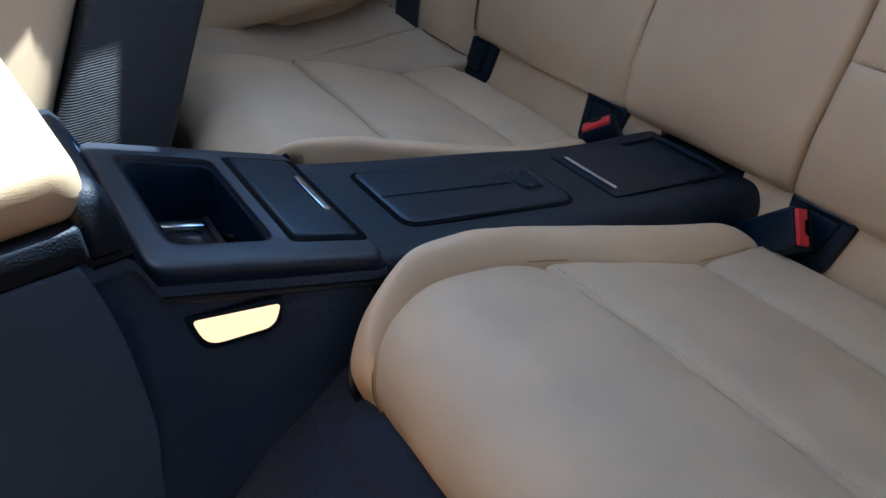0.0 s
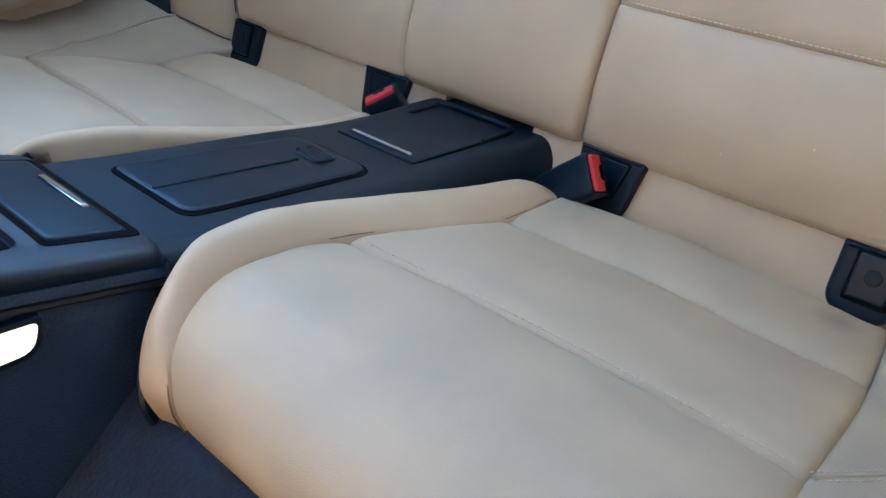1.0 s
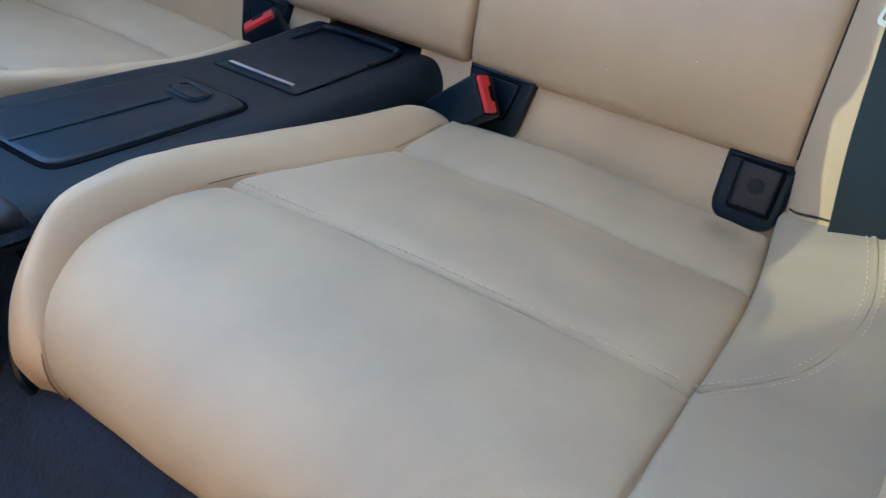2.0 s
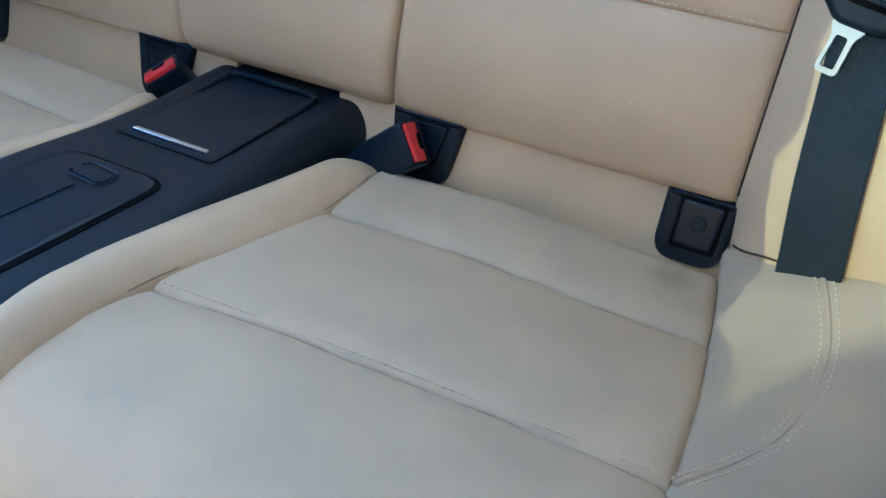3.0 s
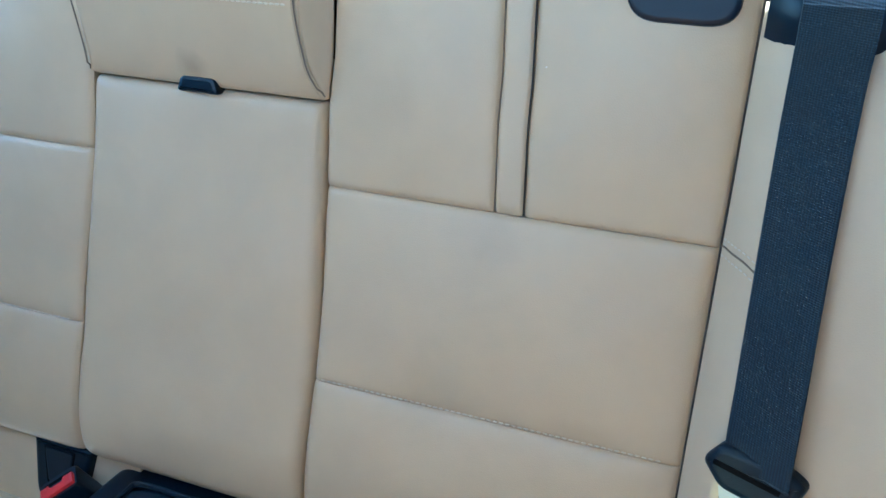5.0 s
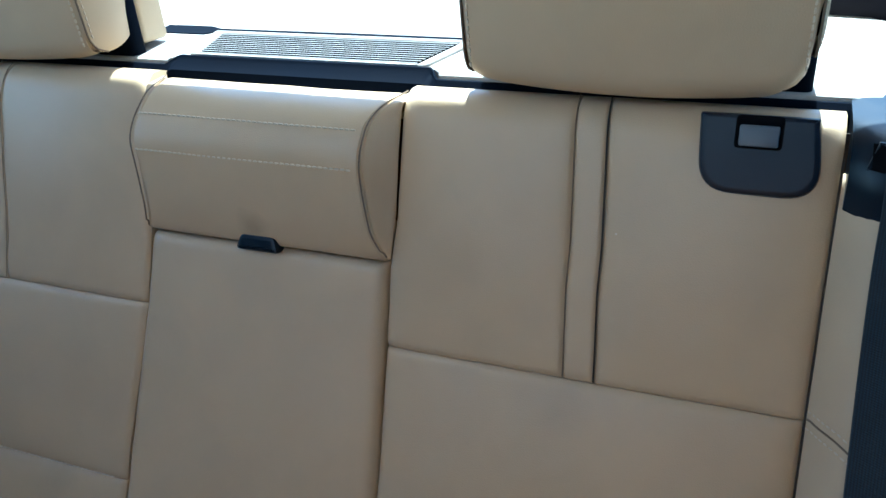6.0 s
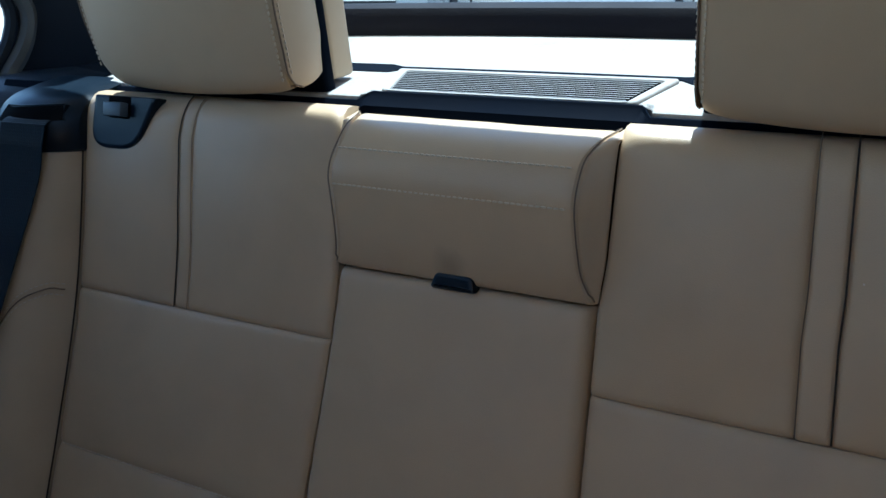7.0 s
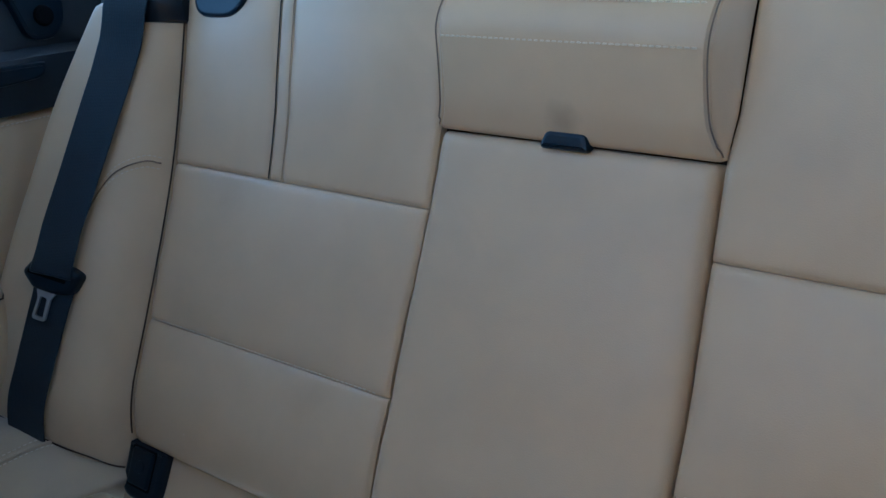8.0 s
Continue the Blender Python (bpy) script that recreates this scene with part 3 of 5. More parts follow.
def build_cushion(s, seat):
    def f(a, u):
        p = lerp3(SEAM_IN(u), EDGE_OUT(u), a)
        p.z += 0.004 * math.sin(math.pi * a)
        return flip(p, s)

    up = (0, -0.3, 1)
    e = (0.004, 0.0016)
    core = lambda a, u: f(a, u) + Vector((0, 0.016, -0.020))
    t = part("cushion", pad(core, (0.02, 1.005), (0.4, 8.0), up, ((0, 0),) * 4, 0.05, 8, 20), DARK_GAP, seat, "padded cushion with two cross seams, lightly creased")
    part("rear_panel", pad(f, (0, 1), (-0.04, 0.9985), up, (e, (0.010, 0.006), (0.016, 0.012), (0.022, 0.0055)), 0.05, 60, 30, 0.0020, 0.004, 0.0016), LEATHER_SMUDGED if s > 0 else LEATHER_SEAT, t)
    part("middle_panel", pad(f, (0, 1), (1.0015, 2.9985), up, (e, (0.010, 0.006), (0.022, 0.0055), (0.018, 0.005)), 0.05, 60, 40, 0.0024, 0.004, 0.0012), LEATHER_SEAT, t)
    part("front_panel", pad(f, (0, 1), (3.0015, 9), up, (e, (0.010, 0.006), (0.018, 0.005), (0.004, 0.002)), 0.05, 60, 60, 0.0024, 0.004, 0.0008), LEATHER_SEAT, t)

    def g(a, u):
        p = lerp3(SEAM_IN(u), BORDER_OUT(u), a)
        if a > 0:
            p.z += 0.006 * math.sin(math.pi * a)
        else:
            p += Vector((0, -0.18 * a, 0)) * min(max((u - 4.5) / 2.0, 0.0), 1.0) + Vector((0, 0, 0.10 * a))
        return flip(p, s)

    part("piped_border", pad(g, (-0.16, 1), (0.02, 9), up, ((0, 0), (0.012, 0.010), (0.014, 0.012), (0.004, 0.002)), 0.03, 20, 90, 0.0012, 0.001, 0.0006), LEATHER, t)
    part("border_seam", tube([flip(SEAM_IN(0.3 + 8.2 * i / 60) + Vector((-0.0006, 0.0, -0.0004)), s) for i in range(61)], 0.0006, 6), SEAM_SOFT, t)
    part("edge_piping", tube([flip(BORDER_OUT(5.4 + 3.4 * i / 40) + Vector((0.0035, 0.002, -0.007)), s) for i in range(41)], 0.0036), PLASTIC_SMOOTH, t, "black edge piping")
    pts = [f(0.02 + 0.96 * i / 50, 3.0) + Vector((0, 0.0030, -0.0022)) for i in range(51)]
    part("stitching", stitches(pts, (0, -0.3, 1)), THREAD_TAN, t, "row of tan thread stitches")


BOLSTER_OUT = curve1([0.35, 0.40, 0.54, 0.62, 0.697, 0.787, 0.80], [0.540, 0.536, 0.525, 0.517, 0.505, 0.479, 0.474])
BULGE = curve1([0.34, 0.40, 0.45, 0.555, 0.65, 0.80], [0.036, 0.042, 0.050, 0.058, 0.052, 0.030])


def bolster_face(x, z):
    """The face of a side bolster: y at a distance x from the middle and a height z."""
    return BK(z) - BULGE(z) * (1 - math.exp(-max(x - 0.394, 0) / 0.020)) - 0.22 * max(x - 0.42, 0) - 1.2 * max(x - 0.47, 0) ** 2


def build_bolster(s, seat):
    step = 0.0 if s > 0 else 0.007

    def f(a, z):
        x = 0.3926 + step + (BOLSTER_OUT(z) - 0.3926 - step) * a
        return Vector((s * x, bolster_face(x - step * math.exp(-(x - 0.40) / 0.03), z), z))

    t = part("side_bolster", pad(f, (0, 1), (0.354, 0.793), (0, -1, 0.3), ((0.003, 0.002), (0.012, 0.008), (0.016, 0.010), (0.010, 0.006)), 0.04, 44, 50, 0.0008), LEATHER_SIDE, seat, "beige side bolster with a curved double seam")

    def g(a, u):
        p = EDGE_OUT(u) + Vector((-0.004, 0, -0.002))
        k = min(max((2.2 - u) / 2.0, 0.0), 1.0)
        q = Vector((0.595, p.y, p.z + 0.012 + 0.02 * min(u, 4) / 4))
        rise = (0.115 * a - 0.045 * a * a) * k - 0.006 * math.sin(math.pi * a) * (1 - k)
        return flip(lerp3(p, q, a) + Vector((0, 0, rise)), s)

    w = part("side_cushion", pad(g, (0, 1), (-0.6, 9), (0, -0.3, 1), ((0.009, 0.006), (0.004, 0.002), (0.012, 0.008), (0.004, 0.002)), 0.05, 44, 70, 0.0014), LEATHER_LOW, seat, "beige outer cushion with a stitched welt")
    joint = smooth_line([(0.400, 0, 0.368), (0.4272, 0, 0.386), (0.4655, 0, 0.401), (0.490, 0, 0.411), (0.5128, 0, 0.420)], 24)
    # dark cord laid in the crease above the outer cushion, for its shade
    part("crease_shade", tube([Vector((s * p.x, bolster_face(p.x, p.z) - 0.0004, p.z + 0.0005)) for p in joint], 0.0009, 6), SEAM, t)
    arc = smooth_line([(0.393 if s > 0 else 0.400, 0, 0.649), (0.409, 0, 0.653), (0.427, 0, 0.645), (0.440, 0, 0.622), (0.448, 0, 0.59)], 30)
    face = lambda p, dz, off: Vector((s * p.x, bolster_face(p.x, p.z + dz) - off, p.z + dz))
    part("seam", tube([face(p, 0, -0.0003) for p in arc], 0.0007, 6), SEAM_SOFT, t)
    for dz in (0.005, -0.005):
        part("stitching", stitches([face(p, dz, 0.0004) for p in arc], (0, -1, 0.3)), THREAD_GREY, t)
    curve = smooth_line([(0.460, 0.1, 0), (0.468, 0.45, 0), (0.475, 0.95, 0), (0.472, 1.5, 0), (0.462, 2.0, 0), (0.444, 2.5, 0), (0.421, 2.98, 0)], 50)
    spot = lambda p, dx, h: g(max(0.0, (p.x + dx - EDGE_OUT(p.y).x) / (0.595 - EDGE_OUT(p.y).x)), p.y) + Vector((0, 0, h))
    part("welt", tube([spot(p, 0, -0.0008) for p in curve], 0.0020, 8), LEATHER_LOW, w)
    for dx in (-0.0045, 0.0045):
        part("stitching", stitches([spot(p, dx, 0.0006) for p in curve], (0, -0.3, 1)), THREAD_GREY, w)


BAND_D = Vector((0, 0.46, 0.888))
BAND_N = Vector((0, -0.888, 0.46))


def on_band(s):
    return lambda x, q, h: Vector((s * x, -0.0010, 0.3985)) + BAND_D * q + BAND_N * h


def build_band():
    t = thing("bench_rear_strip", (0, -0.03, 0.33), "tan leather strip between the rear cushions and backrests", "seat trim")
    for s in (1, -1):
        f = lambda a, q, s=s: on_band(s)(a, q, -0.009)
        part("strip", pad(f, (0.055, 0.404), (-0.085, 0.03), (0, -1, 0.5), ((0, 0), (0, 0), (0, 0), (0, 0)), 0.02, 30, 14, 0.0012), LEATHER, t)


def build_anchor(s):
    t = thing("child_seat_anchor", (s * 0.37, -0.02, 0.36), "black plastic child seat anchor cover with a square flap", "anchor cover", "child seat anchor covers")
    band = on_band(s)
    pl = lambda x, q, h: band(x + (0.0 if s > 0 else 0.006), q, h - 0.006)
    o = outline_round([(0.344, -0.006), (0.3445, -0.060), (0.395, -0.060), (0.398, -0.006)], [0.002, 0.017, 0.017, 0.002], 8)
    part("frame", slab(o, lambda x, q, h: pl(x, q, h + 0.006), 0.014, 0.004, 3), PLASTIC, t)
    o2 = outline_round([(0.3575, -0.011), (0.3575, -0.046), (0.3865, -0.046), (0.3880, -0.011)], 0.0035)
    part("flap_gap", slab(outline_round([(0.3558, -0.009), (0.3558, -0.0485), (0.3888, -0.0485), (0.3900, -0.009)], 0.003), lambda x, q, h: pl(x, q, h + 0.0065), 0.003, 0.0004), DARK_GAP, t)
    flap = part("flap", slab(o2, lambda x, q, h: pl(x, q, h + 0.0090), 0.006, 0.0020), PLASTIC_SMOOTH, t)
    ring = [(0.3725 + 0.0062 * math.cos(k * math.pi / 10), -0.027 + 0.0062 * math.sin(k * math.pi / 10)) for k in range(20)]
    part("round_mark", slab(ring, lambda x, q, h: pl(x, q, h + 0.0098), 0.002, 0.0006), PLASTIC, flap)


def build_buckle(s, axis, up, at, shift=0.0):
    """A belt buckle: axis points out of its mouth, up is the normal of its broad face."""
    t = thing("seat_belt_buckle", (s * 0.14, -0.02, 0.33), "black seat belt buckle with a red release button", "seat belt buckle", "seat belt buckles")
    band = on_band(s)
    pl = lambda x, q, h: band(x + shift, q, h - 0.006)
    o = outline_round([(0.112, -0.005), (0.118, -0.050), (0.124, -0.064), (0.168, -0.064), (0.178, -0.005)], [0.002, 0.006, 0.008, 0.016, 0.002])
    plate = part("base_plate", slab(o, lambda x, q, h: pl(x, q, h + 0.005), 0.012, 0.003), PLASTIC, t)
    part("plate_recess", slab(outline_round([(0.130, -0.010), (0.132, -0.045), (0.158, -0.045), (0.166, -0.010)], 0.003), lambda x, q, h: pl(x, q, h + 0.0054), 0.003, 0.0003), DARK_GAP, plate)
    part("plate_flap", slab(outline_round([(0.132, -0.012), (0.134, -0.043), (0.156, -0.043), (0.164, -0.012)], 0.003), lambda x, q, h: pl(x, q, h + 0.0062), 0.003, 0.0008), PLASTIC_SMOOTH, plate)
    ax, nn = Vector(axis).normalized(), Vector(up)
    nn = (nn - ax * nn.dot(ax)).normalized()
    w = ax.cross(nn)
    c = Vector(at)
    lay = lambda a, b, h: c + ax * a + w * b + nn * h
    secs = []
    for a, hw, hh in ((-0.072, 0.014, 0.007), (-0.058, 0.0165, 0.010), (-0.03, 0.0178, 0.0115), (-0.003, 0.0185, 0.0122), (0.0, 0.0175, 0.0112)):
        secs.append([lay(a, p.x, p.y) for p in outline_round([(-hw, -hh), (hw, -hh), (hw, hh), (-hw, hh)], 0.004, 3)])
    part("housing", loft(secs), PLASTIC, t)
    o = outline_round([(-0.0158, -0.002), (-0.0158, 0.0098), (0.0158, 0.0098), (0.0158, -0.002), (0.009, -0.002), (0.0065, 0.0035), (-0.0065, 0.0035), (-0.009, -0.002)], 0.0012, 3)
    part("red_button", slab(o, lambda x, y, h: lay(h + 0.0035, x, y - 0.001), 0.006, 0.001), RED, t, "red release button")
    part("tongue_slot", slab(outline_round([(-0.0135, -0.0075), (0.0135, -0.0075), (0.0135, -0.0045), (-0.0135, -0.0045)], 0.0008), lambda x, y, h: lay(h + 0.0006, x, y), 0.003, 0.0003), DARK_GAP, t)


def build_belt(s):
    t = thing("seat_belt", (s * 0.44, 0.0, 0.36), "black woven seat belt with latch plate over the side bolster", "seat belt", "seat belts")
    if s > 0:
        mid = [(0.431, 0.122, 0.8066), (0.431, 0.1025, 0.8035), (0.431, 0.0955, 0.790), (0.431, 0.068, 0.70), (0.432, 0.022, 0.61), (0.433, -0.008, 0.555), (0.441, -0.027, 0.47), (0.450, -0.050, 0.395), (0.452, -0.047, 0.36)]
    else:
        mid = [(0.432, 0.120, 0.8066), (0.432, 0.1025, 0.8035), (0.433, 0.0955, 0.790), (0.444, 0.062, 0.70), (0.453, 0.018, 0.61), (0.454, -0.008, 0.565), (0.467, -0.033, 0.47), (0.480, -0.060, 0.395), (0.483, -0.056, 0.36)]
    line = smooth_line(mid, 160)
    zc = 0.556 if s > 0 else 0.557
    for p in line:
        if p.z < 0.785:
            blend = min(max((0.785 - p.z) / 0.03, 0.0), 1.0)
            up = min(max((p.z - zc + 0.002) / 0.006, 0.0), 1.0) * min(max((zc + 0.17 - p.z) / 0.15, 0.0), 1.0)
            p.y += (bolster_face(p.x, p.z) - 0.0045 - 0.0100 * up - p.y) * blend
    bm = bmesh.new()
    rings = []
    for i, p in enumerate(line):
        d = (line[min(i + 4, 160)] - line[max(i - 4, 0)]).normalized()
        if p.z > 0.788:
            d = Vector((0, -0.25, -0.97)).normalized()
        z = min(p.z, 0.79)
        x = Vector((0.04, bolster_face(p.x + 0.022, z) - bolster_face(p.x - 0.018, z), 0))
        x = (x - d * x.dot(d)).normalized()
        n = d.cross(x)
        row = []
        for a, h in ((-1, 0), (-0.96, 0.0007), (-0.5, 0.0006), (0, 0.0006), (0.5, 0.0006), (0.96, 0.0007), (1, 0), (0.96, -0.0007), (0, -0.0006), (-0.96, -0.0007)):
            row.append(bm.verts.new(flip(p + x * a * 0.0212 + n * h, s)))
        rings.append(row)
    for r0, r1 in zip(rings, rings[1:]):
        for k in range(10):
            bm.faces.new((r0[k], r0[(k + 1) % 10], r1[(k + 1) % 10], r1[k]))
    bm.faces.new(rings[0])
    bm.faces.new(rings[-1])
    part("webbing", bm, WEB, t)
    # latch plate
    xd = Vector((0.93, -0.36, 0.0)).normalized()
    d = Vector((0.0, 0.37, 0.93)).normalized()
    x = (xd - d * xd.dot(d)).normalized()
    n = x.cross(d)
    if n.y > 0:
        n = -n
    c = Vector((0.432, -0.0045, 0.556)) if s > 0 else Vector((0.459, -0.0130, 0.557))
    turn = radians(8 if s > 0 else -6)

    def lay(a, b, h):
        a, b = s * a * math.cos(turn) + b * math.sin(turn), b * math.cos(turn) - s * a * math.sin(turn)
        return flip(c + x * a + d * b + n * h, s)

    o = outline_round([(-0.0305, -0.003), (-0.0215, 0.0125), (0.0185, 0.0135), (0.0300, 0.009), (0.0250, -0.0105), (0.008, -0.0158), (-0.015, -0.0158)], 0.005, 4)
    plate = part("latch_plate", slab(o, lambda a, b, h: lay(a, b, h + 0.006), 0.013, 0.005, 3), PLASTIC, t, "black plastic latch plate")
    part("webbing_slot", slab(outline_round([(-0.0225, -0.002), (0.018, -0.002), (0.018, 0.0015), (-0.0225, 0.0015)], 0.001, 2), lambda a, b, h: lay(a, b, h + 0.0066), 0.003, 0.0004), DARK_GAP, plate)
    o = outline_round([(-0.0175, -0.0135), (0.0055, -0.0135), (0.0005, -0.0225), (0.0, -0.0455), (-0.002, -0.0475), (-0.0130, -0.0475), (-0.0152, -0.0455), (-0.0137, -0.0235)], 0.002, 3)
    hole = outline_round([(-0.0105, -0.0215), (-0.0042, -0.0215), (-0.0030, -0.0230), (-0.0030, -0.0425), (-0.0042, -0.0437), (-0.0112, -0.0437), (-0.0124, -0.0425), (-0.0112, -0.0230)], 0.001, 3)
    bm = bmesh.new()
    rr = [[bm.verts.new(lay(0.92 * p.x + (0.0 if s > 0 else 0.005), -0.0135 + 0.86 * (p.y + 0.0135), h)) for p in src] for src, h in ((o, 0.004), (o, 0.0015), (hole, 0.0015), (hole, 0.004))]
    for r0, r1 in zip(rr, rr[1:] + rr[:1]):
        for i in range(len(r0)):
            bm.faces.new((r0[i], r0[(i + 1) % len(r0)], r1[(i + 1) % len(r0)], r1[i]))
    part("tongue", bm, STEEL, t, "worn steel tongue with a slot")


def build_guide(s):
    t = thing("belt_guide", (s * 0.45, 0.12, 0.79), "black plastic seat belt guide on top of the side bolster", "belt guide", "belt guides")
    front = lambda x: bolster_face(min(x, 0.45), 0.79) + 9 * max(0.0, x - 0.445) ** 2
    section = lambda x: smooth_line([(s * x, front(x) + dy, z) for dy, z in ((-0.005, 0.774), (-0.006, 0.792), (0.002, 0.808), (0.020, 0.819), (0.05, 0.8245))] + [(s * x, 0.20, 0.828)], 40)
    secs = []
    for i in range(17):
        x = 0.395 + 0.095 * i / 16
        secs.append(section(x) + [Vector((s * x, 0.2, 0.765)), Vector((s * x, front(x) + 0.02, 0.765))])
    part("cover", loft(secs), PLASTIC_SMOOTH, t)

    def skin(x, v, h):
        # v runs up over the cover, h stands off its surface
        line = section(x)
        k = min(max(v, 0.0), 4.9) * 8
        i = int(k)
        p, d = line[i].lerp(line[i + 1], k - i), (line[i + 1] - line[i]).normalized()
        return p + Vector((0, -d.z, d.y)) * h

    # black sheet on the cover paints the slot's dark inside
    secs = [[skin(x, v, h) for v, h in ((1.62, 0.0010), (2.05, 0.0010), (2.48, 0.0010), (2.48, -0.004), (1.62, -0.004))] for x in [0.405 + 0.061 * i / 14 for i in range(15)]]
    part("belt_slot", loft(secs), DARK_GAP, t)
    part("slot_rim", tube([skin(x, v, 0.0008) for x, v in ((0.4035, 1.60), (0.4085, 2.54), (0.425, 2.56), (0.445, 2.56), (0.4635, 2.54), (0.4675, 1.60))], 0.0012, 6), PLASTIC_SMOOTH, t)


def shell(outline, hole, place, skirt, depth, bevel):
    """A top with an opening: an outer skirt and, where depth is given, a well with a floor."""
    bm = bmesh.new()
    c = sum((Vector(p) for p in outline), Vector((0, 0))) / len(outline)

    def ring(src, inset, h):
        vs, k = [], len(src)
        for i in range(k):
            p, a, b = Vector(src[i]), Vector(src[i - 1]), Vector(src[(i + 1) % k])
            u = (b - a).normalized()
            nrm = Vector((-u.y, u.x))
            if nrm.dot(c - p) < 0:
                nrm = -nrm
            q = p + nrm * inset
            vs.append(bm.verts.new(place(q.x, q.y, h)))
        return vs

    def wall(r0, r1):
        k = len(r0)
        for i in range(k):
            bm.faces.new((r0[i], r0[(i + 1) % k], r1[(i + 1) % k], r1[i]))

    rings = [ring(outline, 0.004, -skirt), ring(outline, 0.0, -skirt), ring(outline, 0, -bevel)]
    for i in range(1, 5):
        w = i / 4 * math.pi / 2
        rings.append(ring(outline, bevel * (1 - math.cos(w)), -bevel * (1 - math.sin(w))))
    lip = [ring(hole, -0.003, 0.0), ring(hole, -0.001, -0.0007), ring(hole, 0.0, -0.003), ring(hole, 0.0015, -(depth or skirt))]
    for r0, r1 in zip(rings, rings[1:]):
        wall(r0, r1)
    for r0, r1 in zip(lip, lip[1:]):
        wall(r0, r1)
    wall(rings[-1], lip[0])
    if depth:
        bm.faces.new(lip[-1])
    else:
        wall(lip[-1], rings[0])
    return bm


# ---- the centre console ----
CON_Z = curve1([-0.40, -0.345, -0.2, -0.14, -0.02, 0.04], [0.484, 0.467, 0.428, 0.411, 0.386, 0.374])


def con_w(y):
    k = min(max((y + 0.10) / 0.10, 0.0), 1.0)
    return 0.066 + 0.034 * (0.013 - y) + 0.008 * k * k * (3 - 2 * k)


FR_Z = lambda y: 0.4885 + (-0.392 - y) * 0.415


def build_console():
    t = thing("rear_centre_console", (0, -0.25, 0.1), "black plastic rear centre console with lids and a storage bin", "centre console")
    secs = []
    for i in range(25):
        y = 0.03 - 0.435 * i / 24
        w, z = con_w(y), CON_Z(y)
        o = outline_round([(-w - 0.014, 0.15), (w + 0.014, 0.15), (w + 0.013, z - 0.020), (w, z), (-w, z), (-w - 0.013, z - 0.020)], [0.001, 0.001, 0.010, 0.012, 0.012, 0.010], 5)
        secs.append([Vector((p.x, y, p.y)) for p in o])
    part("rear_body", loft(secs), PLASTIC, t)
    top = lambda x, y, h: Vector((x, y, CON_Z(y) + h))
    # rear lid with a chrome strip
    o = outline_round([(-0.046, -0.150), (0.046, -0.150), (0.0455, -0.016), (-0.0455, -0.016)], [0.003, 0.003, 0.014, 0.014], 6)
    part("lid_gap", slab(outline_round([(-0.0468, -0.1512), (0.0468, -0.1512), (0.0463, -0.0152), (-0.0463, -0.0152)], [0.004, 0.004, 0.016, 0.016], 6), lambda x, y, h: top(x, y, h + 0.0007), 0.004, 0.0003), DARK_GAP, t)
    lid = part("rear_lid", slab(o, lambda x, y, h: top(x, y, h + 0.0012), 0.006, 0.0012), PLASTIC, t)
    part("chrome_strip", slab(outline_round([(-0.0355, -0.1435), (0.0355, -0.1435), (0.0355, -0.1385), (-0.0355, -0.1385)], 0.001), lambda x, y, h: top(x, y, h + 0.0045), 0.004, 0.001), CHROME, lid, "chrome strip")
    part("rear_ridge", tube(smooth_line([top(-0.045, -0.06, 0.001), top(-0.0455, -0.03, 0.003), top(-0.041, -0.0165, 0.004), top(0, -0.0155, 0.004), top(0.041, -0.0165, 0.004), top(0.0455, -0.03, 0.003), top(0.045, -0.06, 0.001)], 40), 0.0026), PLASTIC_SMOOTH, lid)
    # long tray lid
    o = outline_round([(-0.047, -0.352), (0.047, -0.352), (0.046, -0.193), (-0.044, -0.193)], [0.012, 0.012, 0.020, 0.020], 6)
    part("tray_gap", slab(outline_round([(-0.050, -0.355), (0.050, -0.355), (0.049, -0.190), (-0.047, -0.190)], [0.014, 0.014, 0.022, 0.022], 6), lambda x, y, h: top(x, y, h + 0.0007), 0.004, 0.0003), DARK_GAP, t)
    tray = part("tray_lid", slab(o, lambda x, y, h: top(x, y, h + 0.0030), 0.008, 0.0025), PLASTIC_SMOOTH, t)
    part("crease", tube([top(0.003, -0.349, 0.003), top(0.003, -0.23, 0.0033)], 0.0011, 6), PLASTIC, tray)
    part("latch", slab(outline_round([(-0.012, -0.219), (0.016, -0.221), (0.016, -0.207), (-0.012, -0.205)], 0.005), lambda x, y, h: top(x, y, h + 0.0045), 0.004, 0.0012), PLASTIC, tray)
    part("latch_rim", tube([top(p.x, p.y, 0.0042) for p in outline_round([(-0.014, -0.222), (0.018, -0.224), (0.018, -0.204), (-0.014, -0.202)], 0.006) ], 0.0007, 5), PLASTIC_SMOOTH, tray)
    # raised front part with the bin
    fw = lambda y: 0.089 + 0.008 * (-0.392 - y) / 0.15
    o = outline_round([(-fw(-.388), -0.388), (fw(-.388), -0.388), (fw(-.536), -0.536), (-fw(-.536), -0.536)], [0.016, 0.016, 0.014, 0.014], 6)
    hole = outline_round([(-0.066, -0.4545), (0.066, -0.4545), (0.071, -0.5175), (-0.071, -0.5175)], [0.010, 0.010, 0.014, 0.014], 6)
    ftop = lambda x, y, h: Vector((x, y, FR_Z(y) + h - 0.4 * x * x))
    cap = part("front_cap", shell(o, hole, ftop, 0.017, 0.0, 0.006), SATIN_LIT, t, "soft black padded cap")
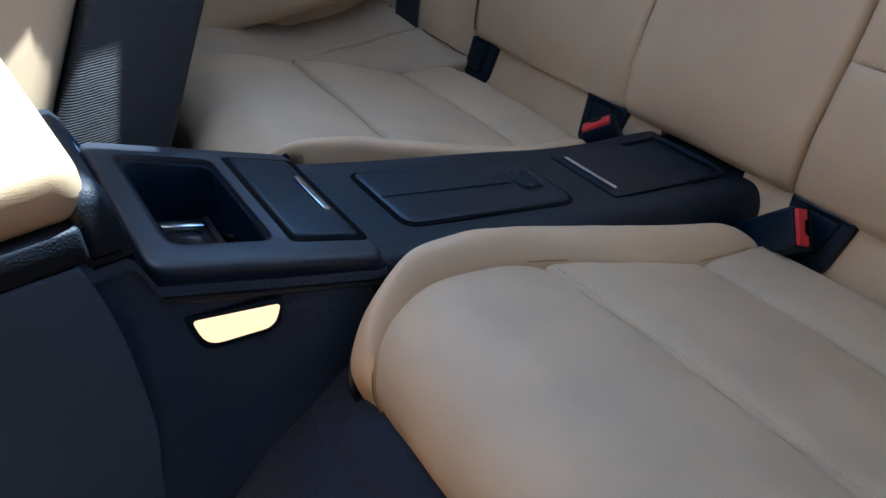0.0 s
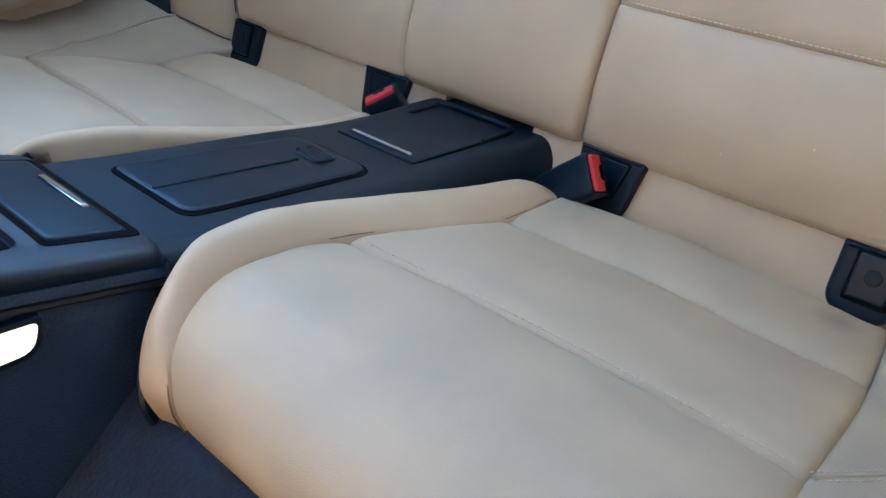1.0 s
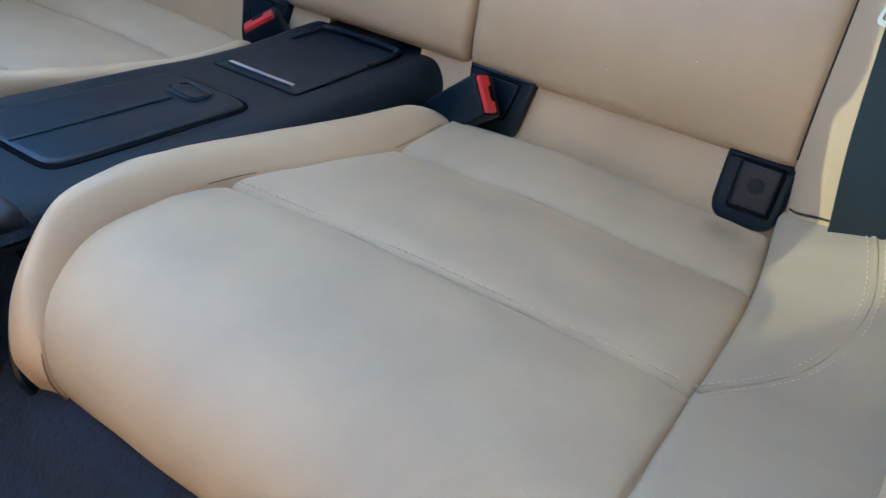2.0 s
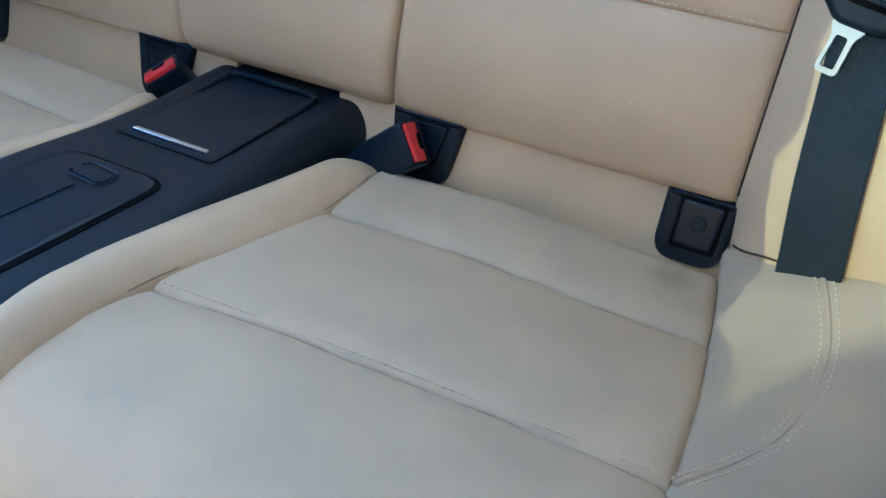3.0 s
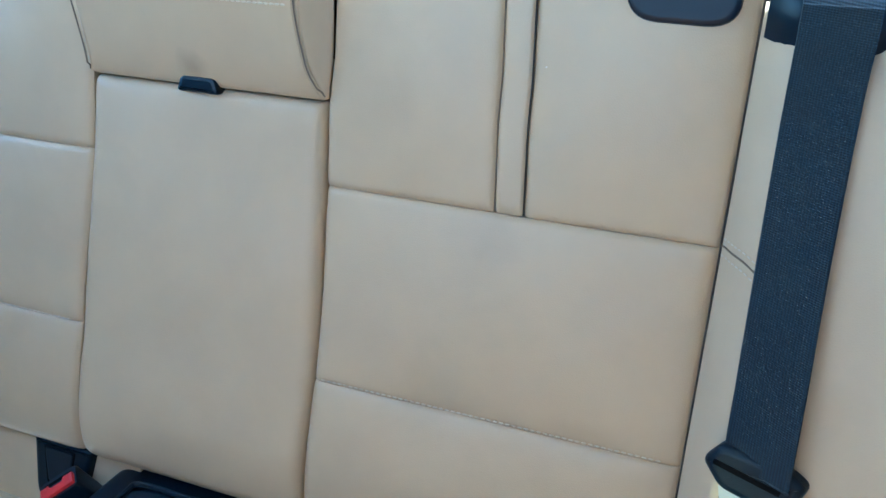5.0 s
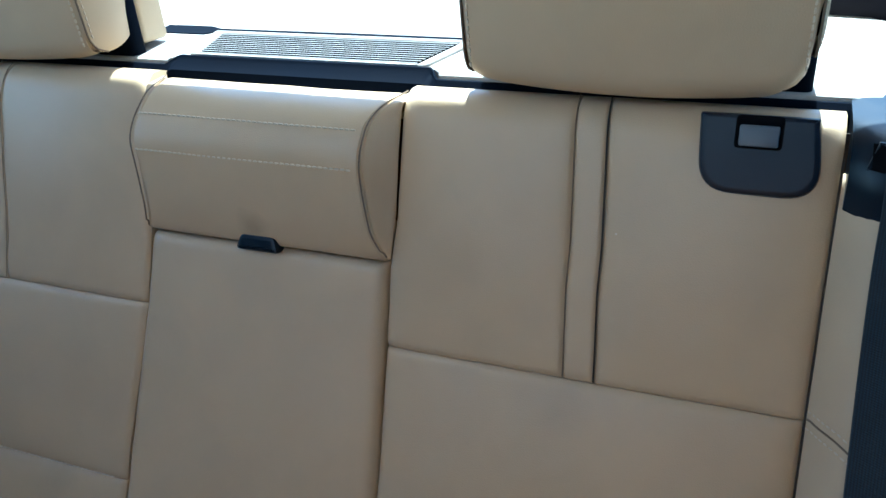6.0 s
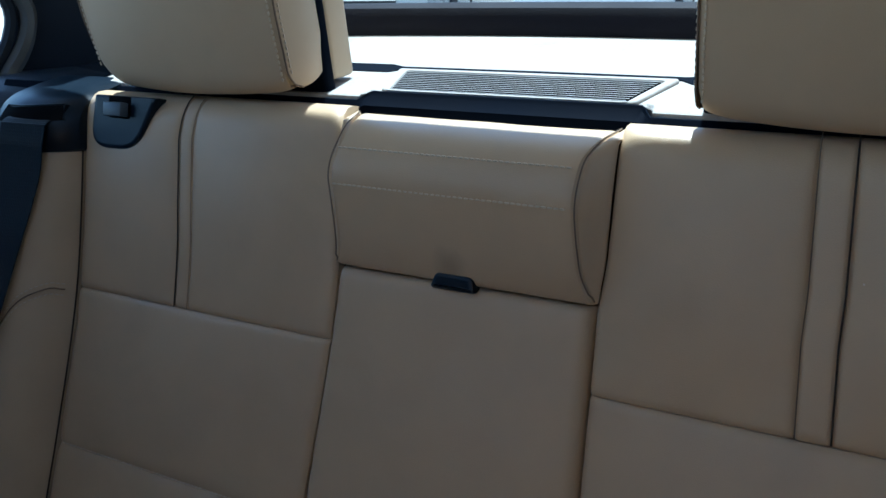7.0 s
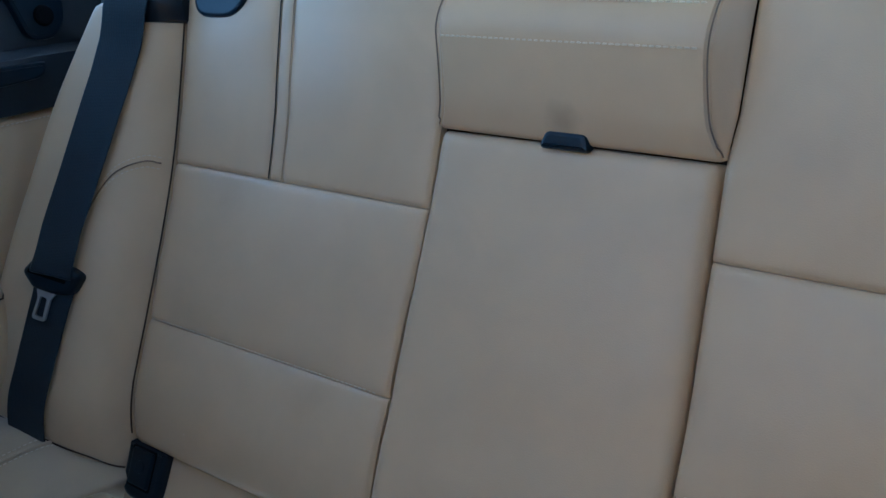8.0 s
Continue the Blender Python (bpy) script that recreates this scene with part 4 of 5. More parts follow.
    liner = part("bin_liner", shell(outline_round([(-0.068, -0.4525), (0.068, -0.4525), (0.073, -0.5195), (-0.073, -0.5195)], [0.010, 0.010, 0.014, 0.014], 6), outline_round([(-0.063, -0.4575), (0.063, -0.4575), (0.068, -0.5145), (-0.068, -0.5145)], [0.010, 0.010, 0.014, 0.014], 6), lambda x, y, h: ftop(x, y, h - 0.006), 0.075, 0.070, 0.001), PLASTIC_SMOOTH, t, "deep glossy bin liner")
    part("divider", prism([(-0.513, 0.467), (-0.460, 0.450), (-0.460, 0.468), (-0.513, 0.497)], -0.0265, -0.0225), GLOSS, liner)
    part("insert", prism([(-0.512, 0.480), (-0.480, 0.476), (-0.476, 0.492), (-0.512, 0.506)], -0.020, 0.054, bevel=0.003), GLOSS, liner, "glossy black bin insert")
    for x in (-0.006, 0.040):
        part("insert_bar", prism([(-0.509, 0.5055), (-0.482, 0.4955), (-0.482, 0.4990), (-0.509, 0.5090)], x, x + 0.006, bevel=0.0008), CHROME, liner, "chrome bar")
    part("insert_rail", box((-0.018, -0.4795, 0.491), (0.052, -0.4755, 0.4955), 0.0008), GLOSS, liner)
    part("lid_groove", slab(outline_round([(-0.0690, -0.3915), (0.0690, -0.3915), (0.0705, -0.4455), (-0.0705, -0.4455)], 0.006), lambda x, y, h: ftop(x, y, h + 0.0006), 0.004, 0.0003), DARK_GAP, cap)
    flid = part("front_lid", slab(outline_round([(-0.0635, -0.3965), (0.0635, -0.3965), (0.0655, -0.4415), (-0.0655, -0.4415)], 0.005), lambda x, y, h: ftop(x, y, h + 0.0022), 0.008, 0.0025, 3), PLASTIC_SMOOTH, t)
    part("chrome_strip", slab(outline_round([(-0.028, -0.4055), (0.028, -0.4055), (0.028, -0.4005), (-0.028, -0.4005)], 0.001), lambda x, y, h: ftop(x, y, h + 0.0036), 0.004, 0.001), CHROME, flid, "chrome strip")
    flank = [(0.0960, -0.48), (0.0985, -0.525), (0.1002, -0.550), (0.1012, -0.578)]
    ob = outline_round([(-fw(-.388), -0.388), (fw(-.388), -0.388)] + flank + [(-x, y) for x, y in flank[::-1]], [0.016, 0.016, 0.02, 0.02, 0.01, 0.002, 0.002, 0.01, 0.02, 0.02], 6)

    def under(p, dz):
        # the body's upper edge follows the cap, then rises to the rim behind the armrest
        k = min(max((-0.533 - p.y) / 0.008, 0.0), 1.0)
        return (FR_Z(max(p.y, -0.536)) - dz) * (1 - k) + (0.5715 - dz) * k

    secs = []
    for dz, k in ((0.012, -0.005), (0.0190, -0.005), (0.0215, 0.0005), (0.06, 0.002), (0.16, 0.007), (0.40, 0.018)):
        secs.append([Vector((p.x + math.copysign(k if k < 0.001 else k * (0.72 + 0.28 * min(max((p.y + 0.56) / 0.12, 0.0), 1.0)), p.x), p.y, max(under(p, dz), 0.09))) for p in ob])
    part("front_body", loft(secs, cap=False), BODY_TRIM_LIT, t)
    rim = [Vector((p.x * 1.012, p.y, FR_Z(p.y) - 0.0235)) for p in ob if p.y > -0.534]
    k = max(range(len(rim)), key=lambda i: (rim[i] - rim[i - 1]).length)
    part("cap_lip", tube(rim[k:] + rim[:k], 0.0030, 8), SATIN_LIT, t, "thin rounded lip under the padded cap")
    return t


def build_lamp():
    t = thing("courtesy_lamp", (0.1, -0.49, 0.47), "lit warm footwell lamp in a black bezel on the console side", "courtesy lamp")
    pl = lambda y, z, h: Vector((0.0985 + h, y, z))
    o = outline_round([(-0.522, 0.503), (-0.469, 0.4905), (-0.476, 0.476), (-0.518, 0.482)], [0.004, 0.004, 0.010, 0.010], 5)
    big = outline_round([(-0.5265, 0.507), (-0.465, 0.4935), (-0.472, 0.471), (-0.5215, 0.477)], [0.005, 0.005, 0.012, 0.012], 5)
    part("bezel", slab(big, lambda y, z, h: pl(y, z, h + 0.003), 0.010, 0.002), PLASTIC_SMOOTH, t)
    part("lens", slab(o, lambda y, z, h: pl(y, z, h + 0.0045), 0.006, 0.0015), LAMP, t, "glowing warm white lens")


def build_headrest(s):
    t = thing("headrest", (s * 0.265, 0.17, 0.82), "beige leather rear headrest with stitched side gussets", "headrest", "rear headrests")
    x0, x1, z0, z1 = 0.158, 0.369, 0.8255, 1.02

    def f(a, b):
        x, z = x0 + (x1 - x0) * a, z0 + (z1 - z0) * b
        k = (2 * a - 1) ** 2
        round_off = (0.024 if a > 0.5 else 0.005) * (1 - math.sqrt(max(0.0, 1 - (max(0.0, abs(2 * a - 1) - 0.76) / 0.24) ** 2)))
        return Vector((s * x, 0.1395 - 0.14 * (z - z0) + 0.006 * k, z + (0.006 * k + round_off) * max(0.0, 1 - 3 * b)))

    part("front_cover", pad(f, (0, 1), (0, 1), (0, -1, 0.1), ((0.006, 0.002), (0.006, 0.002), (0.022, 0.016), (0.04, 0.03)), 0.012, 34, 40, 0.0010, 0.005), LEATHER_SIDE, t)
    for a in (0.0, 1.0):
        side = s if a else -s

        def g(q, u, a=a, side=side):
            # from the seam on the front cover back to the shell, fuller in the middle, its lower corner rounded
            p = f(a, u)
            lip = min(max(1 - u * (z1 - z0) / 0.022, 0.0), 1.0)
            p.y += 0.016 * (1 - math.sqrt(1 - lip * lip))
            full = 0.3 + 0.7 * math.sqrt(1 - max(0.0, 1 - u / 0.16) ** 2)
            back = 0.050 * q * (1 - 0.30 * max(0.0, 1 - u / 0.20) ** 2)
            bow = 0.0045 * math.sin(2.5 * q) * full
            return Vector((p.x + side * bow, p.y + back, p.z + 0.024 * (1 - math.sqrt(1 - 0.96 * q * q)) * (1 - u)))

        rows = []
        for i in range(45):
            u = (i / 44) ** 1.5
            row = [g(k / 16, u) for k in range(17)]
            rows.append(row + [row[-1] + Vector((-side * 0.02, 0.002, 0.002))])
        rows.insert(0, [p + Vector((-side * 0.03, 0, 0.003)) for p in rows[0]])
        gus = part("gusset", loft(rows, False, False), LEATHER_SIDE, t, "stitched leather gusset", sharp=70)
        part("seam", tube([g(0.0, 0.98 * i / 40) + Vector((side * 0.0004, 0.0004, 0)) for i in range(41)], 0.0008, 6), SEAM_SOFT, gus)
        for q in (-1, 1):
            pts = [(f(abs(a - 0.020), 0.06 + 0.88 * i / 40) + Vector((0, -0.0012, 0))) if q < 0 else (g(0.085, 0.08 + 0.88 * i / 40) + Vector((side * 0.0005, -0.0003, 0))) for i in range(41)]
            part("stitching", stitches(pts, (side, -0.8, 0), 0.0034, 0.0014, 0.0008), THREAD, gus)
    bm = box((min(s * x0, s * x1) + 0.002, 0.147, 0.833), (max(s * x0, s * x1) - 0.002, 0.188, z1 - 0.02), 0.018, 4)
    for v in bm.verts:
        v.co.y -= 0.14 * (v.co.z - z0)
    part("filling", bm, LEATHER_SIDE, t, sharp=60)
    for nm, mat, ya, yb, dx, zb, lab in (("back_shell", TRIM_DARK, 0.190, 0.206, -0.0035, 0.812, "black plastic shell"), ("rear_cover", LEATHER_SIDE, 0.2065, 0.240, -0.001, 0.834, "pale rear cover")):
        bm = box((min(s * (x0 + dx), s * (x1 - dx)), ya, zb), (max(s * (x0 + dx), s * (x1 - dx)), yb, z1), 0.005, 3)
        for v in bm.verts:
            v.co.y -= 0.10 * (v.co.z - z0)
        part(nm, bm, mat, t, lab, sharp=60)


def build_shelf():
    t = thing("rear_shelf", (0, 0.35, 0.80), "pale fabric rear parcel shelf with a black slatted grille, in sunlight", "parcel shelf", kind="structure")
    SZ = lambda y: 0.828 + 0.10 * (y - 0.2)

    def f(a, y):
        return Vector((a, y, SZ(y)))
    o = [(-0.43, 0.1865), (-0.121, 0.1865), (-0.119, 0.1985), (0.119, 0.1985), (0.121, 0.1865), (0.43, 0.1865), (0.43, 0.36), (0.40, 0.39), (0.2, 0.42), (0, 0.43), (-0.2, 0.42), (-0.40, 0.39), (-0.43, 0.36)]
    part("board", slab(o, lambda x, y, h: f(x, y) + Vector((0, 0, h)), 0.03, 0.003), SHELF, t)
    for s in (1, -1):
        o = [(s * 0.432, 0.196), (s * 0.585, 0.196), (s * 0.585, 0.40), (s * 0.432, 0.40)]
        part("side_cover", slab(o, lambda x, y, h: f(x, y) + Vector((0, 0, h - 0.018)), 0.03, 0.004), SOFT_BLACK, t, "black side cover of the shelf")
    secs = []
    for i in range(25):
        x = -0.58 + 1.16 * i / 24
        y0 = 0.408 - 0.20 * x * x
        secs.append([Vector((x, y0 + dy, z)) for dy, z in ((0.0, 0.835), (-0.002, 0.852), (0.0, 0.866), (0.006, 0.875), (0.018, 0.879), (0.06, 0.876), (0.06, 0.835))])
    part("rear_sill", loft(secs), SILL, t, "dark padded sill under the rear window")
    # dark front trim with a raised middle, steep towards the cabin
    secs = []
    for x in [-0.56, -0.40, -0.2] + [-0.124 + 0.003 * i for i in range(6)] + [0] + [0.109 + 0.003 * i for i in range(6)] + [0.2, 0.40, 0.56]:
        m = min(max((0.122 - abs(x)) / 0.010, 0.0), 1.0)
        m = m * m * (3 - 2 * m)
        y0, y1, top = 0.1730, 0.1832 + 0.0105 * m, 0.8235 + 0.0060 * m
        secs.append([Vector((x, y, z)) for y, z in ((y0, 0.79), (y0, 0.800), (y0 + 0.002, 0.808), (y0 + 0.3 * (y1 - y0), top - 0.009), (y1 - 0.003, top - 0.003), (y1 - 0.001, top), (y1 + 0.002, top), (y1 + 0.003, 0.80), (y1, 0.79))])
    part("front_trim", loft(secs), TRIM_DARK, t, "black padded front trim")
    # grille: a pale raised frame round dark gaps and black slats, their sunlit tops painted as pale strips
    lift = lambda x, y, h: f(x, y) + Vector((0, 0, h + 0.0030))
    hole = outline_round([(-0.0985, 0.1990), (0.0985, 0.1990), (0.1135, 0.2572), (-0.1135, 0.2572)], 0.003, 6)
    g = part("grille_frame", shell(outline_round([(-0.106, 0.1966), (0.106, 0.1966), (0.125, 0.2632), (-0.125, 0.2632)], 0.006, 6), hole, lift, 0.006, 0.005, 0.002), SHELF, t)
    part("grille_bed", slab(hole, lambda x, y, h: lift(x, y, h - 0.0052), 0.003, 0.0003), DARK_GAP, g)
    for k in range(11):
        y = 0.2012 + k * 0.0051
        w = 0.0978 + (y - 0.1990) * 0.258
        part("slat", slab([(-w, y), (w, y), (w, y + 0.0012), (-w, y + 0.0012)], lambda x, yy, h: lift(x, yy, h - 0.0006), 0.004, 0.0002, 1), DARK_GAP, g)
        part("slat_glint_strip", slab([(-w, y + 0.0003), (w, y + 0.0003), (w, y + 0.0011), (-w, y + 0.0011)], lambda x, yy, h: lift(x, yy, h - 0.0004), 0.0002, 0.0, 1), SLAT_SUNLIT, g)
    # dark flat sheet laid for the recess behind the grille, wider at its ends
    edge = [(-0.19, 0.257), (-0.134, 0.257), (-0.125, 0.2655), (0, 0.2655), (0.125, 0.2655), (0.134, 0.257), (0.19, 0.257), (0.19, 0.282), (0.142, 0.282), (0.128, 0.2755), (0, 0.2765), (-0.128, 0.2755), (-0.142, 0.282), (-0.19, 0.282)]
    bm = bmesh.new()
    low, top = [[bm.verts.new(f(x, y) + Vector((0, 0, h))) for x, y in edge] for h in (-0.004, 0.0008)]
    for i in range(len(edge)):
        bm.faces.new((low[i], low[(i + 1) % 14], top[(i + 1) % 14], top[i]))
    bm.faces.new(top)
    part("rear_lip", bm, TRIM_DARK, g)


def quad_wall(name, pts, thick, mat, label, category="wall"):
    """A flat panel with thickness from its corner points, drawn out away from the cabin."""
    v = [Vector(p) for p in pts]
    n = (v[1] - v[0]).cross(v[2] - v[0]).normalized()
    c = sum(v, Vector()) / len(v)
    if n.dot(c - Vector((0, -0.4, 0.6))) < 0:
        n = -n
    bm = bmesh.new()
    a = [bm.verts.new(p) for p in v]
    b = [bm.verts.new(p + n * thick) for p in v]
    k = len(v)
    for i in range(k):
        bm.faces.new((a[i], a[(i + 1) % k], b[(i + 1) % k], b[i]))
    bm.faces.new(a)
    bm.faces.new(b)
    return solo(name, bm, mat, label, category, "structure")


def build_cabin():
    # floor, with the rise under the rear bench
    line = smooth_line([(0, -0.30, 0.40), (0, -0.40, 0.415), (0, -0.431, 0.415), (0, -0.473, 0.394), (0, -0.507, 0.375), (0, -0.55, 0.335), (0, -0.60, 0.26), (0, -0.64, 0.16), (0, -0.70, 0.10), (0, -0.85, 0.08), (0, -1.9, 0.08)], 60)
    xs = [-0.66, -0.5, -0.3, -0.12, 0, 0.12, 0.2, 0.3, 0.42, 0.55, 0.66]
    bm = bmesh.new()
    rows = [[bm.verts.new((x, p.y, p.z + 0.004 * noise.noise(Vector((x * 8, p.y * 8, 0))))) for x in xs] for p in line]
    low = [[bm.verts.new((x, p.y, -0.02)) for x in xs] for p in (line[0], line[-1])]
    for r0, r1 in zip(rows, rows[1:]):
        for i in range(len(xs) - 1):
            bm.faces.new((r0[i], r0[i + 1], r1[i + 1], r1[i]))
    for i in range(len(xs) - 1):
        bm.faces.new((low[0][i], low[0][i + 1], low[1][i + 1], low[1][i]))
    solo("floor", bm, CARPET, "dark blue-black carpet of the rear footwell", "carpet", "structure")
    # unseen roof; openings are cut where sun and sky should reach the cabin
    bm = box((-0.62, -1.40, 1.21), (0.62, -0.90, 1.25))
    for lo, hi in (((-0.62, -0.205, 1.21), (0.62, 0.30, 1.25)), ((-0.62, -0.90, 1.21), (-0.45, -0.295, 1.25)), ((0.45, -0.90, 1.21), (0.62, -0.295, 1.25)), ((-0.62, -0.295, 1.21), (-0.40, -0.205, 1.25)), ((-0.11, -0.295, 1.21), (0.62, -0.205, 1.25)),
                   ((-0.45, -0.62, 1.21), (-0.40, -0.295, 1.25)), ((0.100, -0.62, 1.21), (0.45, -0.295, 1.25)), ((-0.45, -0.90, 1.21), (0.08, -0.62, 1.25))):
        piece = box(lo, hi)
        me = bpy.data.meshes.new("piece")
        piece.to_mesh(me)
        piece.free()
        bm.from_mesh(me)
        bpy.data.meshes.remove(me)
    solo("ceiling", bm, HEADLINER, "unseen pale roof lining, its sunroof openings cut to shape the light", "ceiling", "structure")
    # unseen wall, added as a warm reflector and to block low front light
    solo("wall_front", box((-0.655, -1.06, 0.0), (0.655, -1.00, 0.95), 0.01), WARM_BOUNCE, "unseen saddle brown wall that closes the front and bounces warm light", "wall", "structure")
    solo("wall_rear", box((-0.60, 0.20, 0.05), (0.60, 0.26, 0.795), 0.005), SOFT_BLACK, "black panel behind the rear backrests", "wall", "structure")
    # roof rails and pillars
    for s, nm in ((1, "wall_left"), (-1, "wall_right")):
        solo(nm + "_roof_rail", box((min(s * 0.60, s * 0.68), -1.75, 1.16), (max(s * 0.60, s * 0.68), 0.32, 1.25), 0.01), HEADLINER, "pale roof rail above the side windows", "wall", "structure")
        quad_wall(nm + "_rear_pillar", [(s * 0.63, 0.214, 0.79), (s * 0.63, 0.250, 0.858), (s * 0.63, 0.262, 0.89), (s * 0.63, 0.215, 1.22), (s * 0.47, 0.315, 1.22), (s * 0.47, 0.455, 0.80)], 0.012, SOFT_BLACK, "black trimmed rear roof pillar", "pillar")
        edge = smooth_line([(s * 0.628, 0.196, 0.795), (s * 0.628, 0.213, 0.82), (s * 0.628, 0.231, 0.838), (s * 0.628, 0.247, 0.860), (s * 0.628, 0.254, 0.885), (s * 0.628, 0.246, 0.93), (s * 0.628, 0.205, 1.20)], 40)
        q = thing("window_" + nm[5:] + "_quarter", (s * 0.63, 0.23, 0.82), "edge of the rear quarter window with rubber seal and grey trim", "window", kind="structure")
        part("seal", tube(edge, 0.0075, 8), SOFT_BLACK, q, "black rubber seal")
        part("trim_strip", tube([p + Vector((-s * 0.006, 0.017, -0.002)) for p in edge], 0.010, 8), GREY_TRIM, q, "grey trim strip")
        # out of view; width set to hold back light from the side windows
        quad_wall(nm + "_middle_pillar", [(s * 0.64, -0.60, 0.80), (s * 0.64, -0.38, 0.80), (s * 0.62, -0.38, 1.18), (s * 0.62, -0.60, 1.18)], 0.04, SOFT_BLACK, "unseen black pillar behind the door, sized to cut side light", "pillar")
        quad_wall(nm + "_front_pillar", [(s * 0.66, -1.75, 1.2), (s * 0.70, -1.90, 0.86), (s * 0.70, -1.98, 0.86), (s * 0.62, -1.80, 1.22)], 0.04, SOFT_BLACK, "black front roof pillar", "pillar")
    quad_wall("wall_right_side", [(-0.66, -1.95, 0.0), (-0.66, -1.95, 0.817), (-0.66, 0.6, 0.817), (-0.66, 0.6, 0.0)], 0.06, SOFT_BLACK, "black door and body side")
    quad_wall("wall_left_side", [(0.66, 0.022, 0.0), (0.66, 0.022, 0.83), (0.66, 0.6, 0.83), (0.66, 0.6, 0.0)], 0.06, SOFT_BLACK, "black body side behind the open door")
    # unseen wall in the doorway, added to keep side light off the seats
    quad_wall("wall_left_front", [(0.66, -1.95, 0.0), (0.66, -1.95, 1.18), (0.66, 0.02, 1.18), (0.66, 0.02, 0.0)], 0.06, SOFT_BLACK, "unseen black wall added to block light from the driver side")
    # rear window
    w = thing("window_rear", (0, 0.5, 0.86), "rear window glass with a black painted border", "window", kind="structure")
    GW = lambda u: Vector((0, 0.49 - 0.19 * u, 0.868 + 0.345 * u))
    bow = lambda x: -0.20 * x * x
    gl = lambda x, u, h: GW(u) + Vector((x, bow(x) * (1 - u * 0.4), h))
    bm = bmesh.new()
    rows = [[bm.verts.new(gl(-0.6 + 1.2 * i / 24, j / 8, 0)) for i in range(25)] for j in range(9)]
    for j in range(8):
        for i in range(24):
            bm.faces.new((rows[j][i], rows[j][i + 1], rows[j + 1][i + 1], rows[j + 1][i]))
    pane = part("pane", bm, GLASS, w, "clear glass pane")
    pane.visible_shadow = False
    bm = bmesh.new()
    rows = [[bm.verts.new(gl(-0.6 + 1.2 * i / 24, u, h)) for i in range(25)] for u, h in ((-0.02, -0.004), (0.02, -0.004), (0.02, -0.008), (-0.02, -0.008))]
    for j in range(4):
        for i in range(24):
            bm.faces.new((rows[j][i], rows[j][i + 1], rows[(j + 1) % 4][i + 1], rows[(j + 1) % 4][i]))
    part("border", bm, PLASTIC_SMOOTH, w, "black painted border")


def build_side_trim(s):
    t = thing("side_trim", (s * 0.58, -0.15, 0.36), "black side trim with tan leather lower panel beside rear seat", "side panel", "rear side panels", "structure")
    mk = lambda pts, y: [Vector((s * x, y, z)) for x, z in pts]
    up = [(0.655, 0.70), (0.548, 0.690), (0.545, 0.702), (0.540, 0.728), (0.543, 0.742), (0.553, 0.750), (0.550, 0.79), (0.556, 0.806), (0.575, 0.817), (0.62, 0.820), (0.655, 0.818)]
    secs = []
    for y in [-0.50, -0.3, -0.1, 0.0, 0.05, 0.10, 0.16, 0.24, 0.32]:
        k = 0.075 * min(max((y - 0.095) / 0.10, 0), 1)
        secs.append(mk([(x - k * max(0.0, min(1.0, (z - 0.72) / 0.07)) * (1 if x < 0.6 else 0), z) for x, z in up], y))
    part("upper_trim", loft(secs), SIDE_BLACK, t)
    low = lambda y, z: Vector((s * (0.552 - 0.012 * math.sin((z - 0.36) / 0.33 * math.pi)), y, z))
    lower = part("lower_panel", pad(low, (-0.50, 0.20), (0.34, 0.6895), (-s, 0, 0.1), ((0, 0), (0, 0), (0, 0), (0.006, 0.004)), 0.03, 20, 20, 0.001), LEATHER, t, "tan leather lower panel")
    part("stitching", stitches([low(-0.45 + 0.6 * i / 30, 0.682) + Vector((-s * 0.0012, 0, 0)) for i in range(31)], (-s, 0, 0)), THREAD, lower)
    # handle frame with a round knob, and the ledge pull
    pl = lambda y, z, h: Vector((s * (0.549 - h), y, z))
    o = outline_round([(0.048, 0.801), (0.106, 0.795), (0.104, 0.773), (0.090, 0.756), (0.064, 0.756)], [0.006, 0.008, 0.008, 0.010, 0.012], 5)
    fr = part("grip_frame", slab(o, lambda y, z, h: pl(y, z, h + 0.007), 0.016, 0.003), PLASTIC_SMOOTH, t)
    part("grip_recess", slab([Vector((0.077, 0.779)) + (p - Vector((0.077, 0.779))) * 0.82 for p in o], lambda y, z, h: pl(y, z, h + 0.0076), 0.003, 0.0004), PLASTIC, fr)
    ring = [(0.081 + 0.010 * math.cos(k * math.pi / 10), 0.779 + 0.010 * math.sin(k * math.pi / 10)) for k in range(20)]
    part("knob", slab(ring, lambda y, z, h: pl(y, z, h + 0.012), 0.008, 0.003), DARK_GAP, fr, "round black knob")
    o = outline_round([(0.0, 0.738), (0.074, 0.737), (0.068, 0.722), (0.0, 0.718)], [0.004, 0.006, 0.008, 0.004], 4)
    part("ledge_pull", slab(o, lambda y, z, h: Vector((s * (0.541 - h - 0.004), y, z)), 0.012, 0.003), PLASTIC_SMOOTH, t)
    t = thing("side_armrest", (s * 0.55, -0.25, 0.44), "rounded beige leather armrest of the rear side panel", "side armrest", "side armrests")
    bm = box((min(s * 0.501, s * 0.60), -0.47, 0.44), (max(s * 0.501, s * 0.60), -0.032, 0.562), 0.024, 5)
    part("pad", bm, LEATHER_SIDE, t, sharp=60)
    part("seam", tube([(s * 0.5005, -0.44, 0.535), (s * 0.5005, -0.06, 0.535), (s * 0.505, -0.040, 0.535), (s * 0.52, -0.0315, 0.535), (s * 0.56, -0.0315, 0.535)], 0.0009, 6), SEAM, t)


